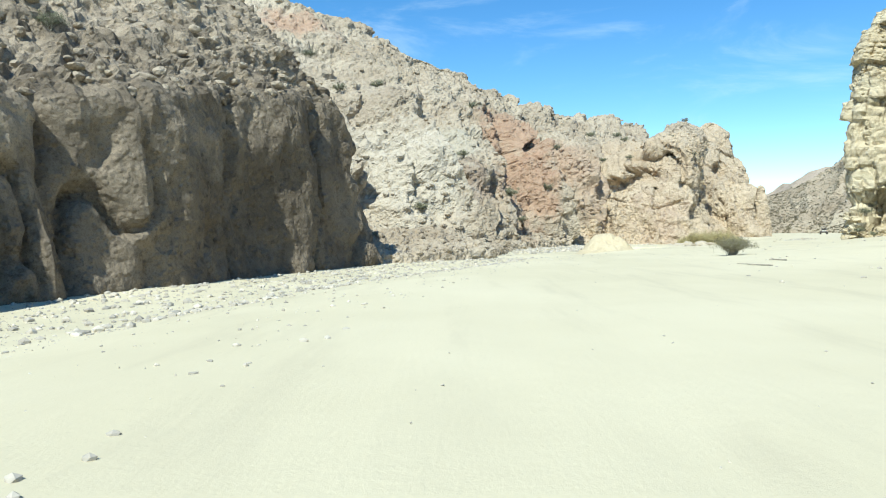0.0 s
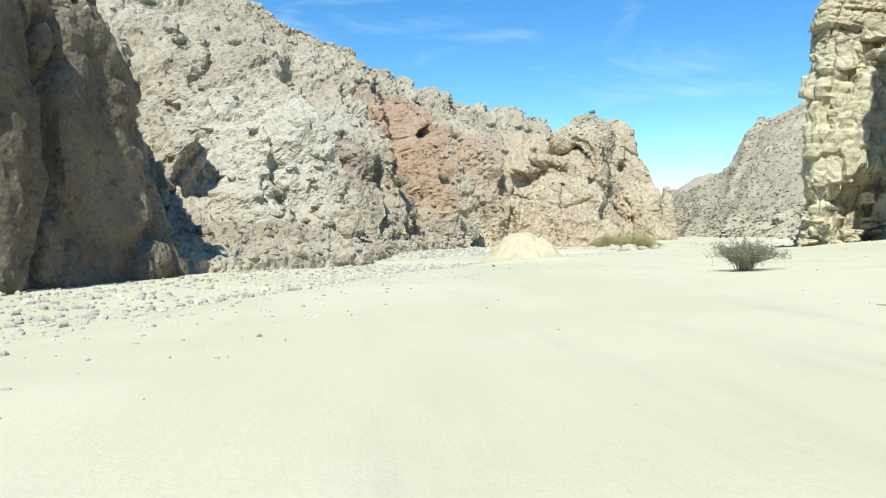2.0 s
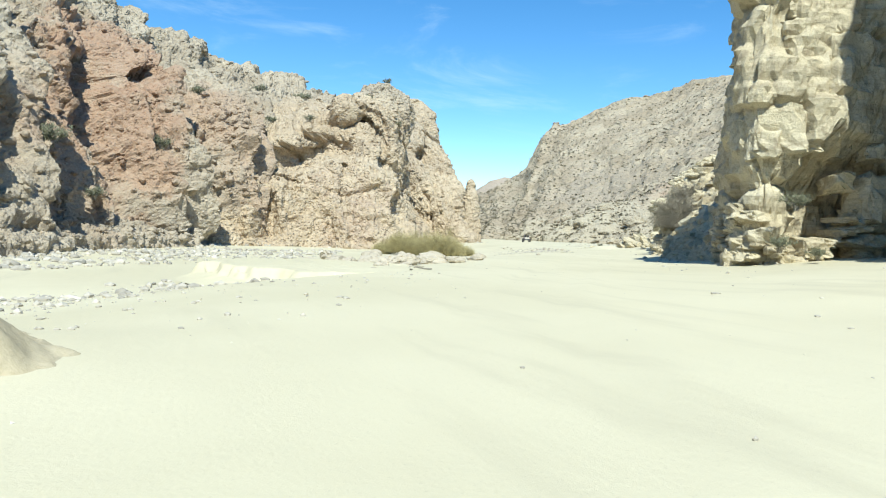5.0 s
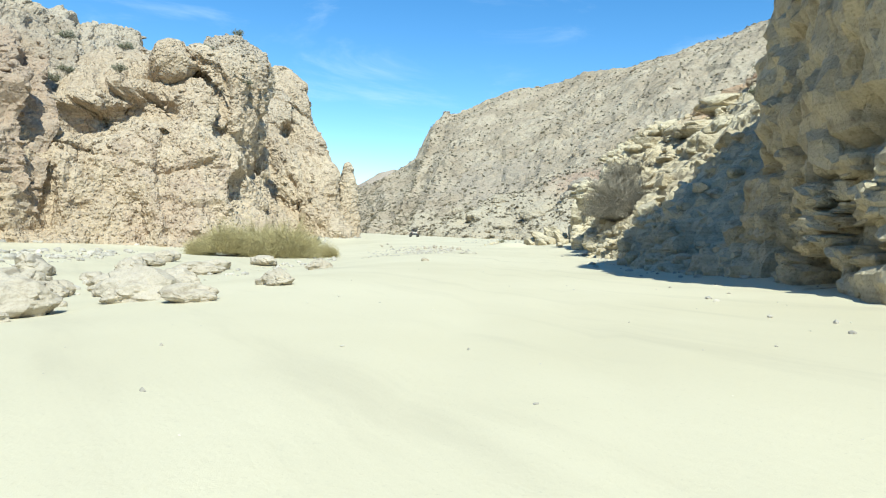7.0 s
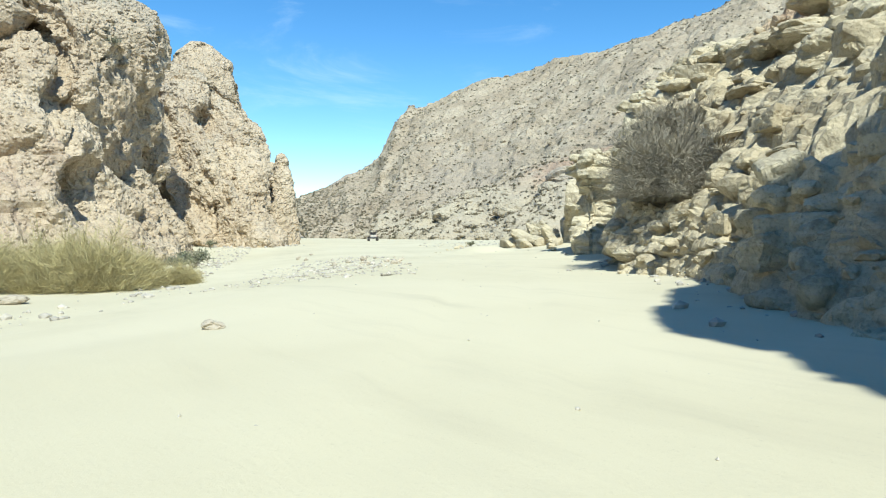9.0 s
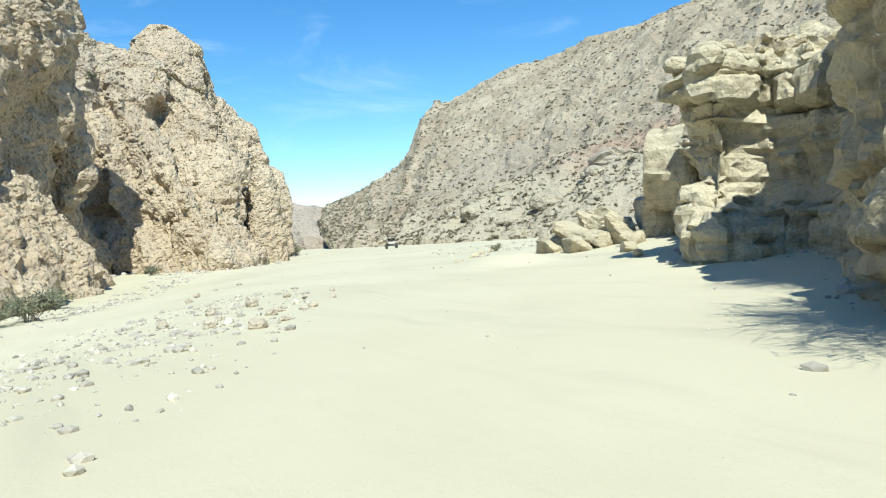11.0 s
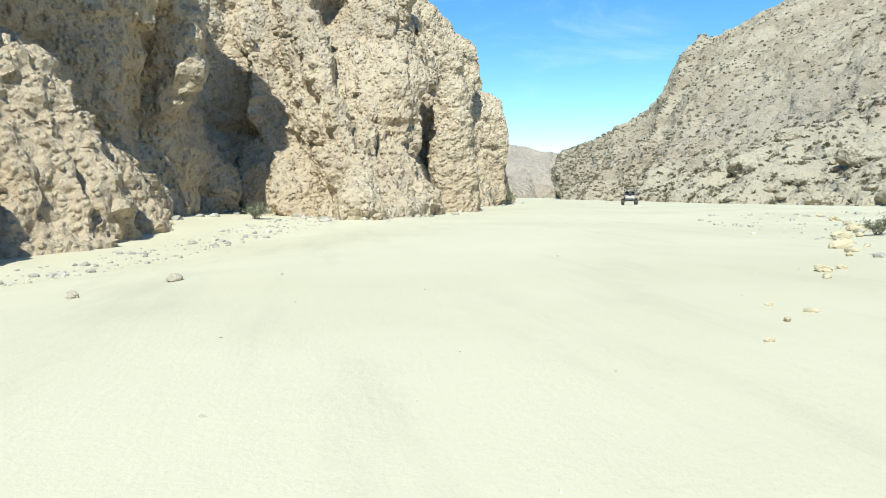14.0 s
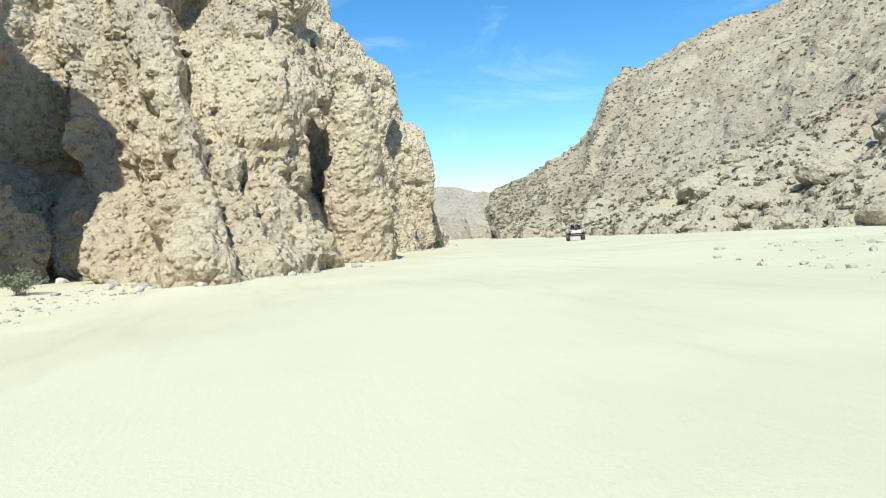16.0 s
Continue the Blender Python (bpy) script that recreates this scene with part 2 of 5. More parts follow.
ROCK_DIST = rock_material("hazy_far_ridge", (0.27, 0.22, 0.17), (0.37, 0.305, 0.235), (0.43, 0.365, 0.29), grain=0.12)
STONE_PALE = rock_material("pale_river_stone", (0.26, 0.22, 0.165), (0.42, 0.37, 0.285), (0.51, 0.455, 0.36), grain=2.0, pebbles=0.2, bump=0.4)
STONE_MIX = plain_material("mixed_gravel", (0.50, 0.46, 0.385), 0.9, 0.3, 2.0, random_tint=0.65)


# ---------------------------------------------------------------- mesh helpers
def mesh_ob(name, verts, faces, material, shade=True):
    me = bpy.data.meshes.new(name)
    verts = np.asarray(verts, dtype=np.float32)
    faces = np.asarray(faces, dtype=np.int32)
    k = faces.shape[1]
    me.vertices.add(len(verts))
    me.vertices.foreach_set("co", verts.ravel())
    me.loops.add(faces.size)
    me.loops.foreach_set("vertex_index", faces.ravel())
    me.polygons.add(len(faces))
    me.polygons.foreach_set("loop_start", np.arange(0, faces.size, k, dtype=np.int32))
    me.polygons.foreach_set("use_smooth", np.full(len(faces), shade))
    me.update(calc_edges=True)
    me.validate()
    me.materials.append(material)
    return new(name, me)


def grid_faces(nu, nv, flip=False):
    a = (np.arange(nu - 1)[:, None] * nv + np.arange(nv - 1)[None, :]).ravel()
    f = np.stack([a, a + nv, a + nv + 1, a + 1], 1)
    return f[:, ::-1] if flip else f


def short_cut(p, faces):
    """The four-sided faces cut in two along the shorter diagonal."""
    a, b, c, d = faces.T
    one = ((p[a] - p[c]) ** 2).sum(1) < ((p[b] - p[d]) ** 2).sum(1)
    first = np.where(one[:, None], np.stack([a, b, c], 1), np.stack([a, b, d], 1))
    second = np.where(one[:, None], np.stack([a, c, d], 1), np.stack([b, c, d], 1))
    return np.concatenate([first, second])


def grid_normals(g):
    du, dv = np.gradient(g, axis=0), np.gradient(g, axis=1)
    c = np.cross(du, dv)
    return c / np.maximum(np.linalg.norm(c, axis=2, keepdims=True), 1e-9)


def along(rows, step):
    """Rows of numbers, the first two a place in the plan, glided through at even steps; returns rows and running length."""
    r = np.array(rows, float)
    d = np.r_[0, np.cumsum(np.hypot(*np.diff(r[:, :2], axis=0).T))]
    s = np.linspace(0, d[-1], max(4, int(d[-1] / step)))
    k = np.clip(np.searchsorted(d, s, "right") - 1, 0, len(d) - 2)
    h = (d[k + 1] - d[k])[:, None]
    t = ((s - d[k])[:, None]) / h
    m = np.gradient(r, d, axis=0)
    out = (2 * t**3 - 3 * t**2 + 1) * r[k] + (t**3 - 2 * t**2 + t) * h * m[k] + (3 * t**2 - 2 * t**3) * r[k + 1] + (t**3 - t**2) * h * m[k + 1]
    return out, s


SURFACES = {}


def rock_mass(name, rows, step, rise, shape, material, label, dents=(), juts=(), low=-2.0, back=0.55, level=0.0):
    """A cliff lofted along its foot. Each row: foot x, y, compass bearing of 'into the rock', then three (height, setback)
    pairs up to the crest; behind it the rock falls away. shape(p, q) gives the relief along the normal at the points p,
    q being (metres along, share of the way up the face, setback, how level). dents: (x, y, z, radius, depth) of hollows and bulges; juts: the same, pushed out level."""
    r, s = along(rows, step)
    nu = len(s)
    zs = np.stack([np.full(nu, low), np.full(nu, 0.0), r[:, 3], r[:, 5], r[:, 7], r[:, 7] * 0.4], 1)
    bs = np.stack([np.full(nu, -0.6), np.zeros(nu), r[:, 4], r[:, 6], r[:, 8], r[:, 8] + back * np.maximum(r[:, 7], 4)], 1)
    mean = np.hypot(np.diff(zs.mean(0)), np.diff(bs.mean(0)))
    cols = []
    for k in range(5):
        n = max(2, int(mean[k] / (rise if k < 3 else rise * 1.6 if k == 3 else rise * 4)))
        t = np.linspace(0, 1, n, endpoint=k == 4)
        cols.append(np.stack([zs[:, k:k+1] * (1 - t) + zs[:, k+1:k+2] * t, bs[:, k:k+1] * (1 - t) + bs[:, k+1:k+2] * t, np.full((nu, n), k) + t], 2))
    prof = np.concatenate(cols, 1)
    for _ in range(3):
        prof[:, 2:-1, :2] = 0.25 * prof[:, 1:-2, :2] + 0.5 * prof[:, 2:-1, :2] + 0.25 * prof[:, 3:, :2]
    nv = prof.shape[1]
    a = np.radians(r[:, 2:3])
    g = np.stack([r[:, 0:1] + np.sin(a) * prof[:, :, 1], r[:, 1:2] + np.cos(a) * prof[:, :, 1], prof[:, :, 0]], 2)
    nrm = grid_normals(g)
    mid = nrm[:, nv // 4].mean(0)
    inward = np.array((np.sin(a).mean(), np.cos(a).mean(), 0))
    sign = -1.0 if mid @ inward > 0 else 1.0
    nrm *= sign
    for _ in range(4):
        nrm[1:-1] = (nrm[:-2] + 2 * nrm[1:-1] + nrm[2:]) / 4
        nrm[:, 1:-1] = (nrm[:, :-2] + 2 * nrm[:, 1:-1] + nrm[:, 2:]) / 4
    p = g.reshape(-1, 3)
    q = np.stack([np.repeat(s, nv), prof[:, :, 2].ravel(), prof[:, :, 1].ravel(), nrm[:, :, 2].ravel()], 1)
    fade = smooth(4.9, 4.2, q[:, 1])
    move = shape(p, q) * fade
    for x, y, z, rad, depth in dents:
        rr = np.array(rad if isinstance(rad, tuple) else (rad, rad, rad))
        e = (((p - (x, y, z)) / rr) ** 2).sum(1)
        move = move - depth * np.exp(-e * e)
    flat = nrm.reshape(-1, 3) * (1, 1, 0)
    flat /= np.maximum(np.linalg.norm(flat, axis=1, keepdims=True), 1e-6)
    p = p + (nrm.reshape(-1, 3) * (1 - level) + flat * level) * move[:, None]
    for x, y, z, rad, far in juts:
        e = (((p - (x, y, z)) / np.array(rad)) ** 2).sum(1)
        p = p + flat * (far * np.exp(-e * e))[:, None]
    if shape in GRAIN:
        g = p.reshape(nu, nv, 3)
        for _ in range(0 if shape is bedded else 3):
            mean = (g[:-2, 1:-1] + g[2:, 1:-1] + g[1:-1, :-2] + g[1:-1, 2:]) / 4
            g[1:-1, 1:-1] = 0.5 * g[1:-1, 1:-1] + 0.5 * mean
        face = grid_normals(g) * sign
        for _ in range(2):
            face[1:-1] = (face[:-2] + 2 * face[1:-1] + face[2:]) / 4
            face[:, 1:-1] = (face[:, :-2] + 2 * face[:, 1:-1] + face[:, 2:]) / 4
        p = g.reshape(-1, 3)
        p = p + face.reshape(-1, 3) * (GRAIN[shape](p, q) * fade)[:, None]
    SURFACES[name] = (p.reshape(nu, nv, 3), nrm, prof[:, :, 2])
    ob = mesh_ob(name, p, short_cut(p, grid_faces(nu, nv, flip=sign < 0)), material, shade=False)
    return tagged(ob, label, "cliff", kind="structure")


# reliefs
def jag(p, seed):
    return 0.07 * fbm(p, 0.6, 2, seed)


def pits(p, size, seed):
    """Scattered hollows, 0 to 1."""
    return smooth(0.3, 0.72, vnoise(p / size, seed))


def fluted(p, q):
    face = smooth(0.3, 1.0, q[:, 1]) * smooth(2.6, 1.9, q[:, 1])
    top = smooth(1.8, 2.4, q[:, 1])
    w = p + 0.9 * np.stack([vnoise(p / 3 + 7, 3), vnoise(p / 3 + 31, 4), 0 * p[:, 0]], 1)
    flute = np.abs(vnoise(w / (3.4, 3.4, 30), 11)) ** 0.45 * 1.7 + np.abs(vnoise(w / (1.2, 1.2, 9), 12)) ** 0.5 * 0.35
    crack = smooth(0.09, 0.0, np.abs(vnoise(w / (2.6, 2.6, 16) + 3.3, 13))) * face
    return 1.0 * fbm(p, 9, 3, 1) - 1.2 * crack + (flute - 1.1) * (0.2 + 0.8 * face) + top * 0.6 * facets(p, 2.4, 7, 80)


def fluted_grain(p, q):
    top = smooth(1.8, 2.4, q[:, 1])
    return (0.25 * facets(p / (1, 1, 2.6), 1.6, 5, 70) + 0.13 * facets(p / (1, 1, 1.6), 0.6, 6, 70) * (0.6 + top)
            + top * (0.45 * facets(p, 0.9, 8, 100) + 0.35 * clods(p, 0.5, 9) - 0.4 * pits(p, 0.9, 14)) + jag(p, 10))


def spurs(p, q):
    up = smooth(0.2, 1.3, q[:, 1]) * (1 - 0.7 * smooth(2.6, 3.8, q[:, 1]))
    w = q[:, 0] + 3.6 * vnoise(p / 12, 2) + 0.9 * vnoise(p / 3, 20) + 0.55 * p[:, 2]
    rib = 8.5 * ribs(w / 12, 21, 0.1) + 2.6 * ribs(w / 4.6 + 0.4, 28, 0.16)
    return up * rib + 1.2 * fbm(p, 9, 3, 22) + 1.5 * facets(p / (1, 1, 1.5), 3.6, 23, 80) - 0.8


def spurs_grain(p, q):
    rubble = smooth(0.3, 0.62, q[:, 3] + 0.25 * vnoise(p / 4, 16))
    return ((1 - rubble) * (0.42 * facets(p / (1, 1, 1.5), 1.7, 24, 110) + 0.2 * facets(p, 0.7, 25, 110) - 0.4 * pits(p / (1, 1, 1.8), 1.2, 19))
            + rubble * (0.5 * clods(p, 0.95, 26) + 0.3 * clods(p, 0.5, 18) + 0.25 * facets(p, 0.9, 17, 110)) + jag(p, 27) - 0.2)


def lumpy(p, q):
    w = p / (1, 1, 1.8) + 0.9 * np.stack([vnoise(p / 4 + 3, 33), vnoise(p / 4 + 41, 34), 0 * p[:, 0]], 1)
    a = q[:, 0] + 2.6 * vnoise(p / 8, 30) + 0.7 * vnoise(p / 2.2, 29) + 0.12 * p[:, 2]
    face = smooth(0.4, 1.2, q[:, 1]) * (1 - 0.6 * smooth(2.8, 3.6, q[:, 1]))
    crack = smooth(0.05, 0.0, np.abs(vnoise(w / (4.2, 4.2, 5) + 7.7, 42))) * face
    bulge = np.sqrt(np.abs(vnoise(w / 5.2, 45))) * 2.2
    return (1.5 * fbm(p, 11, 3, 31) - 1.1 * crack + bulge - 1.2 + face * (2.6 * ribs(a / 8.5, 40, 0.1) + 0.5 * ribs(a / 3.4 + 0.3, 41, 0.16))
            + 0.45 * facets(p / (1, 1, 1.5), 3.0, 35, 50))


def lumpy_grain(p, q):
    studs = smooth(-0.1, 0.4, vnoise(p / 2.6, 44))
    return (0.2 * facets(p, 1.5, 36, 100) + 0.13 * facets(p, 0.6, 43, 100) + (0.06 + 0.34 * studs) * clods(p, 0.8, 37) + 0.18 * clods(p, 0.45, 38)
            - 0.35 * pits(p / (1.6, 1.6, 1), 1.1, 46) - 0.14 * pits(p, 0.55, 47) + jag(p, 39) - 0.1)


def debris(p, q):
    return 0.35 * fbm(p, 3.5, 3, 81) + 0.5 * clods(p, 0.95, 82) + 0.32 * clods(p, 0.5, 83) + 0.3 * facets(p, 0.8, 84, 110) - 0.35


def bedded(p, q):
    z = p[:, 2] + 0.10 * p[:, 0] - 0.05 * p[:, 1] + 0.3 * vnoise(p / 5, 41)
    out = 0
    for thick, span, amp, seed in ((1.9, 2.6, 0.55, 42), (0.75, 1.3, 0.22, 43), (0.26, 0.8, 0.08, 44)):
        zz = z / thick + 0.5 * vnoise(np.stack([q[:, 0] / 9, z / thick * 0.5, 0 * z], 1), seed + 5)
        layer = np.floor(zz).astype(np.int64)
        run = q[:, 0] / span + 3.7 * lattice(layer, layer * 0, layer * 0, seed) + 0.07 * vnoise(p / 0.8, seed + 9)
        block = np.floor(run).astype(np.int64)
        keep = lattice(layer, block, layer * 0 + 2, seed) - 0.5 + 0.8 * (lattice(layer, layer * 0 + 9, layer * 0, seed + 1) - 0.5)
        fz, fu = zz - layer, run - block
        joint = np.minimum(np.minimum(fz, 1 - fz) * thick, np.minimum(fu, 1 - fu) * span)
        tilt = (fu - 0.5) * (lattice(layer, block, layer * 0 + 4, seed) - 0.5) * 1.2 + (fz - 0.5) * (lattice(layer, block, layer * 0 + 5, seed) - 0.5)
        out = out + amp * (keep + tilt) - 0.55 * amp * (1 - smooth(0.0, 0.10, joint))
    flat = smooth(0.35, 0.62, q[:, 3])
    return out * (1 - 0.85 * flat) + (0.8 - 0.35 * flat) * fbm(p, 8, 2, 46)


def bedded_grain(p, q):
    flat = smooth(0.35, 0.62, q[:, 3])
    rubble = 0.4 * facets(p, 2.2, 45, 110) + 0.32 * facets(p, 0.9, 50, 110) + 0.3 * clods(p, 0.6, 40)
    return (rubble * (0.15 + 0.85 * flat) + (1 - flat) * (0.5 * facets(p / (1, 1, 1.5), 2.4, 47, 110) + 0.22 * facets(p / (1, 1, 1.3), 0.9, 58, 110))
            + 0.16 * facets(p, 0.4, 48, 110) + 0.5 * jag(p, 49))


def scree(p, q):
    w = np.stack([q[:, 0] + 6 * vnoise(p / 25, 52), p[:, 2] * 0.2, q[:, 2] * 0.08], 1)
    return 3.5 * fbm(p, 45, 3, 51) + 1.8 * ridged(w, 26, 3, 53) + 1.1 * facets(p, 9, 54) + 0.6 * facets(p, 3.6, 55) + 0.25 * clods(p, 2.2, 57) + 0.4 * fbm(p, 1.8, 2, 56) - 1.2


GRAIN = {fluted: fluted_grain, spurs: spurs_grain, lumpy: lumpy_grain, bedded: bedded_grain}


def far_form(p, q):
    return 12 * fbm(p, 120, 4, 61) + 5 * ridged(p, 45, 3, 62) + 3 * facets(p, 30, 63)


# ---------------------------------------------------------------- ground
WASH = [(-2, -60), (0.6, -8), (2.6, 12), (6, 25), (10, 35), (15.5, 45), (21, 54.6), (29.5, 65), (36, 73), (49, 88.5), (54, 96), (57, 104.5), (61, 115), (70, 135), (84, 165), (97, 195), (106, 225), (125, 265), (180, 340), (260, 420)]


def across(x, y):
    """Signed metres to the right of the wash's middle line, and metres along it."""
    best, side, run = np.full(x.shape, 1e9), np.zeros(x.shape), 0
    for (ax, ay), (bx, by) in zip(WASH[:-1], WASH[1:]):
        L = math.hypot(bx - ax, by - ay)
        ux, uy = (bx - ax) / L, (by - ay) / L
        t = np.clip((x - ax) * ux + (y - ay) * uy, 0, L)
        d = np.hypot(x - ax - t * ux, y - ay - t * uy)
        s = (x - ax) * uy - (y - ay) * ux
        near = d < best
        best, side = np.where(near, d, best), np.where(near, np.sign(s) * d, side)
    return side


def ground_z(x, y):
    x, y = np.asarray(x, float), np.asarray(y, float)
    s = across(x, y)
    left = smooth(3, 13, -s) * (0.8 * (1 - smooth(122, 140, y)) + 0.1)
    right = 0.9 * smooth(2, 13, s) * smooth(5, 40, y) * (1 - 0.6 * smooth(105, 125, y))
    p = np.stack([x, y, 0 * x], -1).reshape(-1, 3)
    near = smooth(260, 160, np.hypot(x - 40, y - 80))
    rough = (0.05 * fbm(p, 6, 3, 71) + 0.025 * fbm(p, 1.3, 3, 72)).reshape(x.shape) * (0.4 + 0.6 * smooth(2, 6, np.abs(s)))
    e = np.hypot((x - 11.3) / 3.4, (y - 48.4) / 3.4)
    bar = 0.16 * smooth(1.0, 0.3, e)
    e = np.hypot((x - 62.2) / 1.8, (y - 106) / 2.6)
    bar = bar + 0.38 * smooth(1.0, 0.3, e)
    track = np.exp(-((np.abs(s - 0.15 * np.sin(y / 9)) - 0.8) / 0.22) ** 2) - 0.6 * np.exp(-((np.abs(s) - 1.2) / 0.3) ** 2)
    bar = bar - 0.06 * track * near
    return -left + right + rough * near + bar


def axis(lo, hi, step, far_lo, far_hi):
    mid = np.arange(lo, hi, step)
    out, s = [mid[-1]], step
    while out[-1] < far_hi:
        s *= 1.25
        out.append(out[-1] + s)
    back, s = [mid[0]], step
    while back[-1] > far_lo:
        s *= 1.25
        back.append(back[-1] - s)
    return np.r_[back[:0:-1], mid, out[1:]]


gx, gy = axis(-18, 80, 0.46, -2500, 2500), axis(-6, 142, 0.46, -2500, 2500)
X, Y = np.meshgrid(gx, gy, indexing="ij")
ground = mesh_ob("ground", np.stack([X, Y, ground_z(X, Y)], 2).reshape(-1, 3), grid_faces(len(gx), len(gy)), SAND)
tagged(ground, "pale dusty sand of a dry desert wash", "ground", kind="structure")


# a crumbling heap of earth, a little sunk into the sand
def earth_mound(name, x, y, rx, ry, height, turn, inner, rim, material, label, category, kind=""):
    nr, na = 100, 200
    rad, a = np.meshgrid(np.linspace(0.004, 1.25, nr), np.linspace(0, 2 * math.pi, na), indexing="ij")
    u = np.stack([rad * np.cos(a) * rx, rad * np.sin(a) * ry, 0 * a], 2).reshape(-1, 3)
    edge = rad.reshape(-1) + 0.16 * vnoise(u / 0.9, 301) + 0.06 * vnoise(u / 0.3, 302)
    h = smooth(1.0, inner, edge) * (0.86 + rim * (2 * vnoise(u / 1.1, 303) + facets(u, 0.45, 304))) * height + 0.1 * smooth(1.2, 0.9, edge)
    u[:, 2] = h + rim * (0.7 * facets(u, 0.3, 305) + 0.3 * clods(u, 0.16, 306)) * smooth(1.25, 0.9, edge) - 0.14 * smooth(1.0, 1.25, rad.reshape(-1))
    u = u.reshape(nr, na, 3)
    u[:, -1] = u[:, 0]
    ob = mesh_ob(name, u.reshape(-1, 3), grid_faces(nr, na), material)
    ob.matrix_world = pose(x, y, float(ground_z(np.array([x]), np.array([y]))[0]) - 0.08, 0, 0, turn)
    return tagged(ob, label, category, kind=kind)


EARTH = rock_material("crumbly_pale_earth", (0.37, 0.31, 0.205), (0.49, 0.42, 0.285), (0.53, 0.465, 0.325), grain=2.2, pebbles=0.1, bump=0.25)
earth_mound("earth_mound", 11.5, 48.4, 1.75, 2.1, 1.15, 12, 0.25, 0.06, EARTH, "crumbling mound of pale brown earth on the sand", "mound")
earth_mound("sand_bench", 19.4, 64.6, 3.6, 4.4, 0.36, 10, 0.9, 0.03, SAND, "low bench of cut pale sand beside the wash", "sand bank", "structure")

# ---------------------------------------------------------------- rock walls
CLIFF_A = [(-17, -30, -85, 7, 1, 10, 6, 28, 30), (-15.5, 0, -85, 6, 1, 9, 5, 27, 30), (-15, 18, -84, 5.5, .8, 8, 4, 27, 30), (-14.4, 24, -82, 6.2, .8, 8.4, 4, 27, 30),
           (-11.2, 30.5, -80, 7.5, .8, 9.6, 4, 28, 30), (-9.2, 36.5, -80, 9, .9, 10.6, 4, 28, 30), (-7.0, 43, -75, 9.8, 1.0, 13.5, 4, 28, 28), (-6.0, 46, -60, 10, 1.3, 14, 4.5, 26, 24), (-4.4, 49.4, -52, 5.8, 1.6, 9.5, 4.5, 24, 25), (-7.2, 55, -38, 6.5, 2, 11, 6, 24, 25), (-12.5, 62, -30, 6, 2.5, 11.5, 6, 24, 26), (-20, 67, -25, 5, 3, 10, 8, 24, 26)]
# shade on the face and sun on the top are in the material's colour
rock_mass("cliff_near", CLIFF_A, 0.17, 0.16, fluted, ROCK_SHADED, "fluted conglomerate cliff coloured dark for shade, its rubble top coloured light for sun")

CLIFF_B = [(-22, 55, -25, 6, 7, 16, 22, 46, 68), (-10, 62, -18, 8, 8, 18, 24, 45, 63), (-3, 71, -10, 8, 7, 19, 26, 40, 62), (2.5, 79, -4, 9, 8, 19, 28, 35.5, 58), (7, 90, 0, 9, 9, 17, 22, 31, 50),
           (12, 103, 4, 8, 7, 16, 20, 29, 46), (19, 112, 8, 8, 5, 15, 16, 29, 49), (26, 121, 11, 9, 6, 14, 14, 30, 54), (34, 128, 12, 9, 6, 15, 15, 31, 54), (42, 134, 10, 9, 6, 15, 18, 30, 50)]
rock_mass("cliff_hillside", CLIFF_B, 0.21, 0.21, spurs, ROCK_HILL, "sunlit grey and rust-red eroded rock hillside with gullies", juts=[(14.6, 118.5, 15.6, (1.5, 5, 1.9), -3.0), (12.2, 102, 6.6, (1.3, 5, 1.9), -3.0), (13.4, 118, 17.5, (2, 4, 1.2), 1.2), (1.8, 80.5, 2.0, (1.0, 4, 2.2), -2.4), (-8.6, 71, 5, (1.4, 5, 3.0), -2.4), (9.6, 117, 14.5, (1.8, 7, 3.6), -4.0), (-3.2, 90, 7.5, (1.8, 7, 4.2), -4.0), (4.6, 104, 8, (1.6, 7, 4), -3.6), (-3.2, 83.5, 5, (1.3, 7, 3.2), -3.4)])

SCREE = [(-12, 50, -40, .2, 2.5, .9, 6, 1.6, 9), (-2, 54, -38, .2, 2.5, .9, 6, 1.6, 9), (3, 60, -45, .2, 2.2, 1.1, 5.5, 2.0, 9), (5, 68, -45, .2, 2.2, 1.2, 5, 2.3, 8.5), (6.5, 77, -40, .2, 2, 1.2, 5, 2.4, 8), (9, 88, -30, .2, 2, 1.0, 4.5, 2.0, 8), (12.5, 98, -15, .1, 2, .8, 4.5, 1.6, 8), (19, 108, -5, 0, 2, .6, 4, 1.2, 7)]
rock_mass("scree_apron", SCREE, 0.17, 0.17, debris, ROCK_HILL, "grey-brown broken scree sloping to the wash", back=0.2)

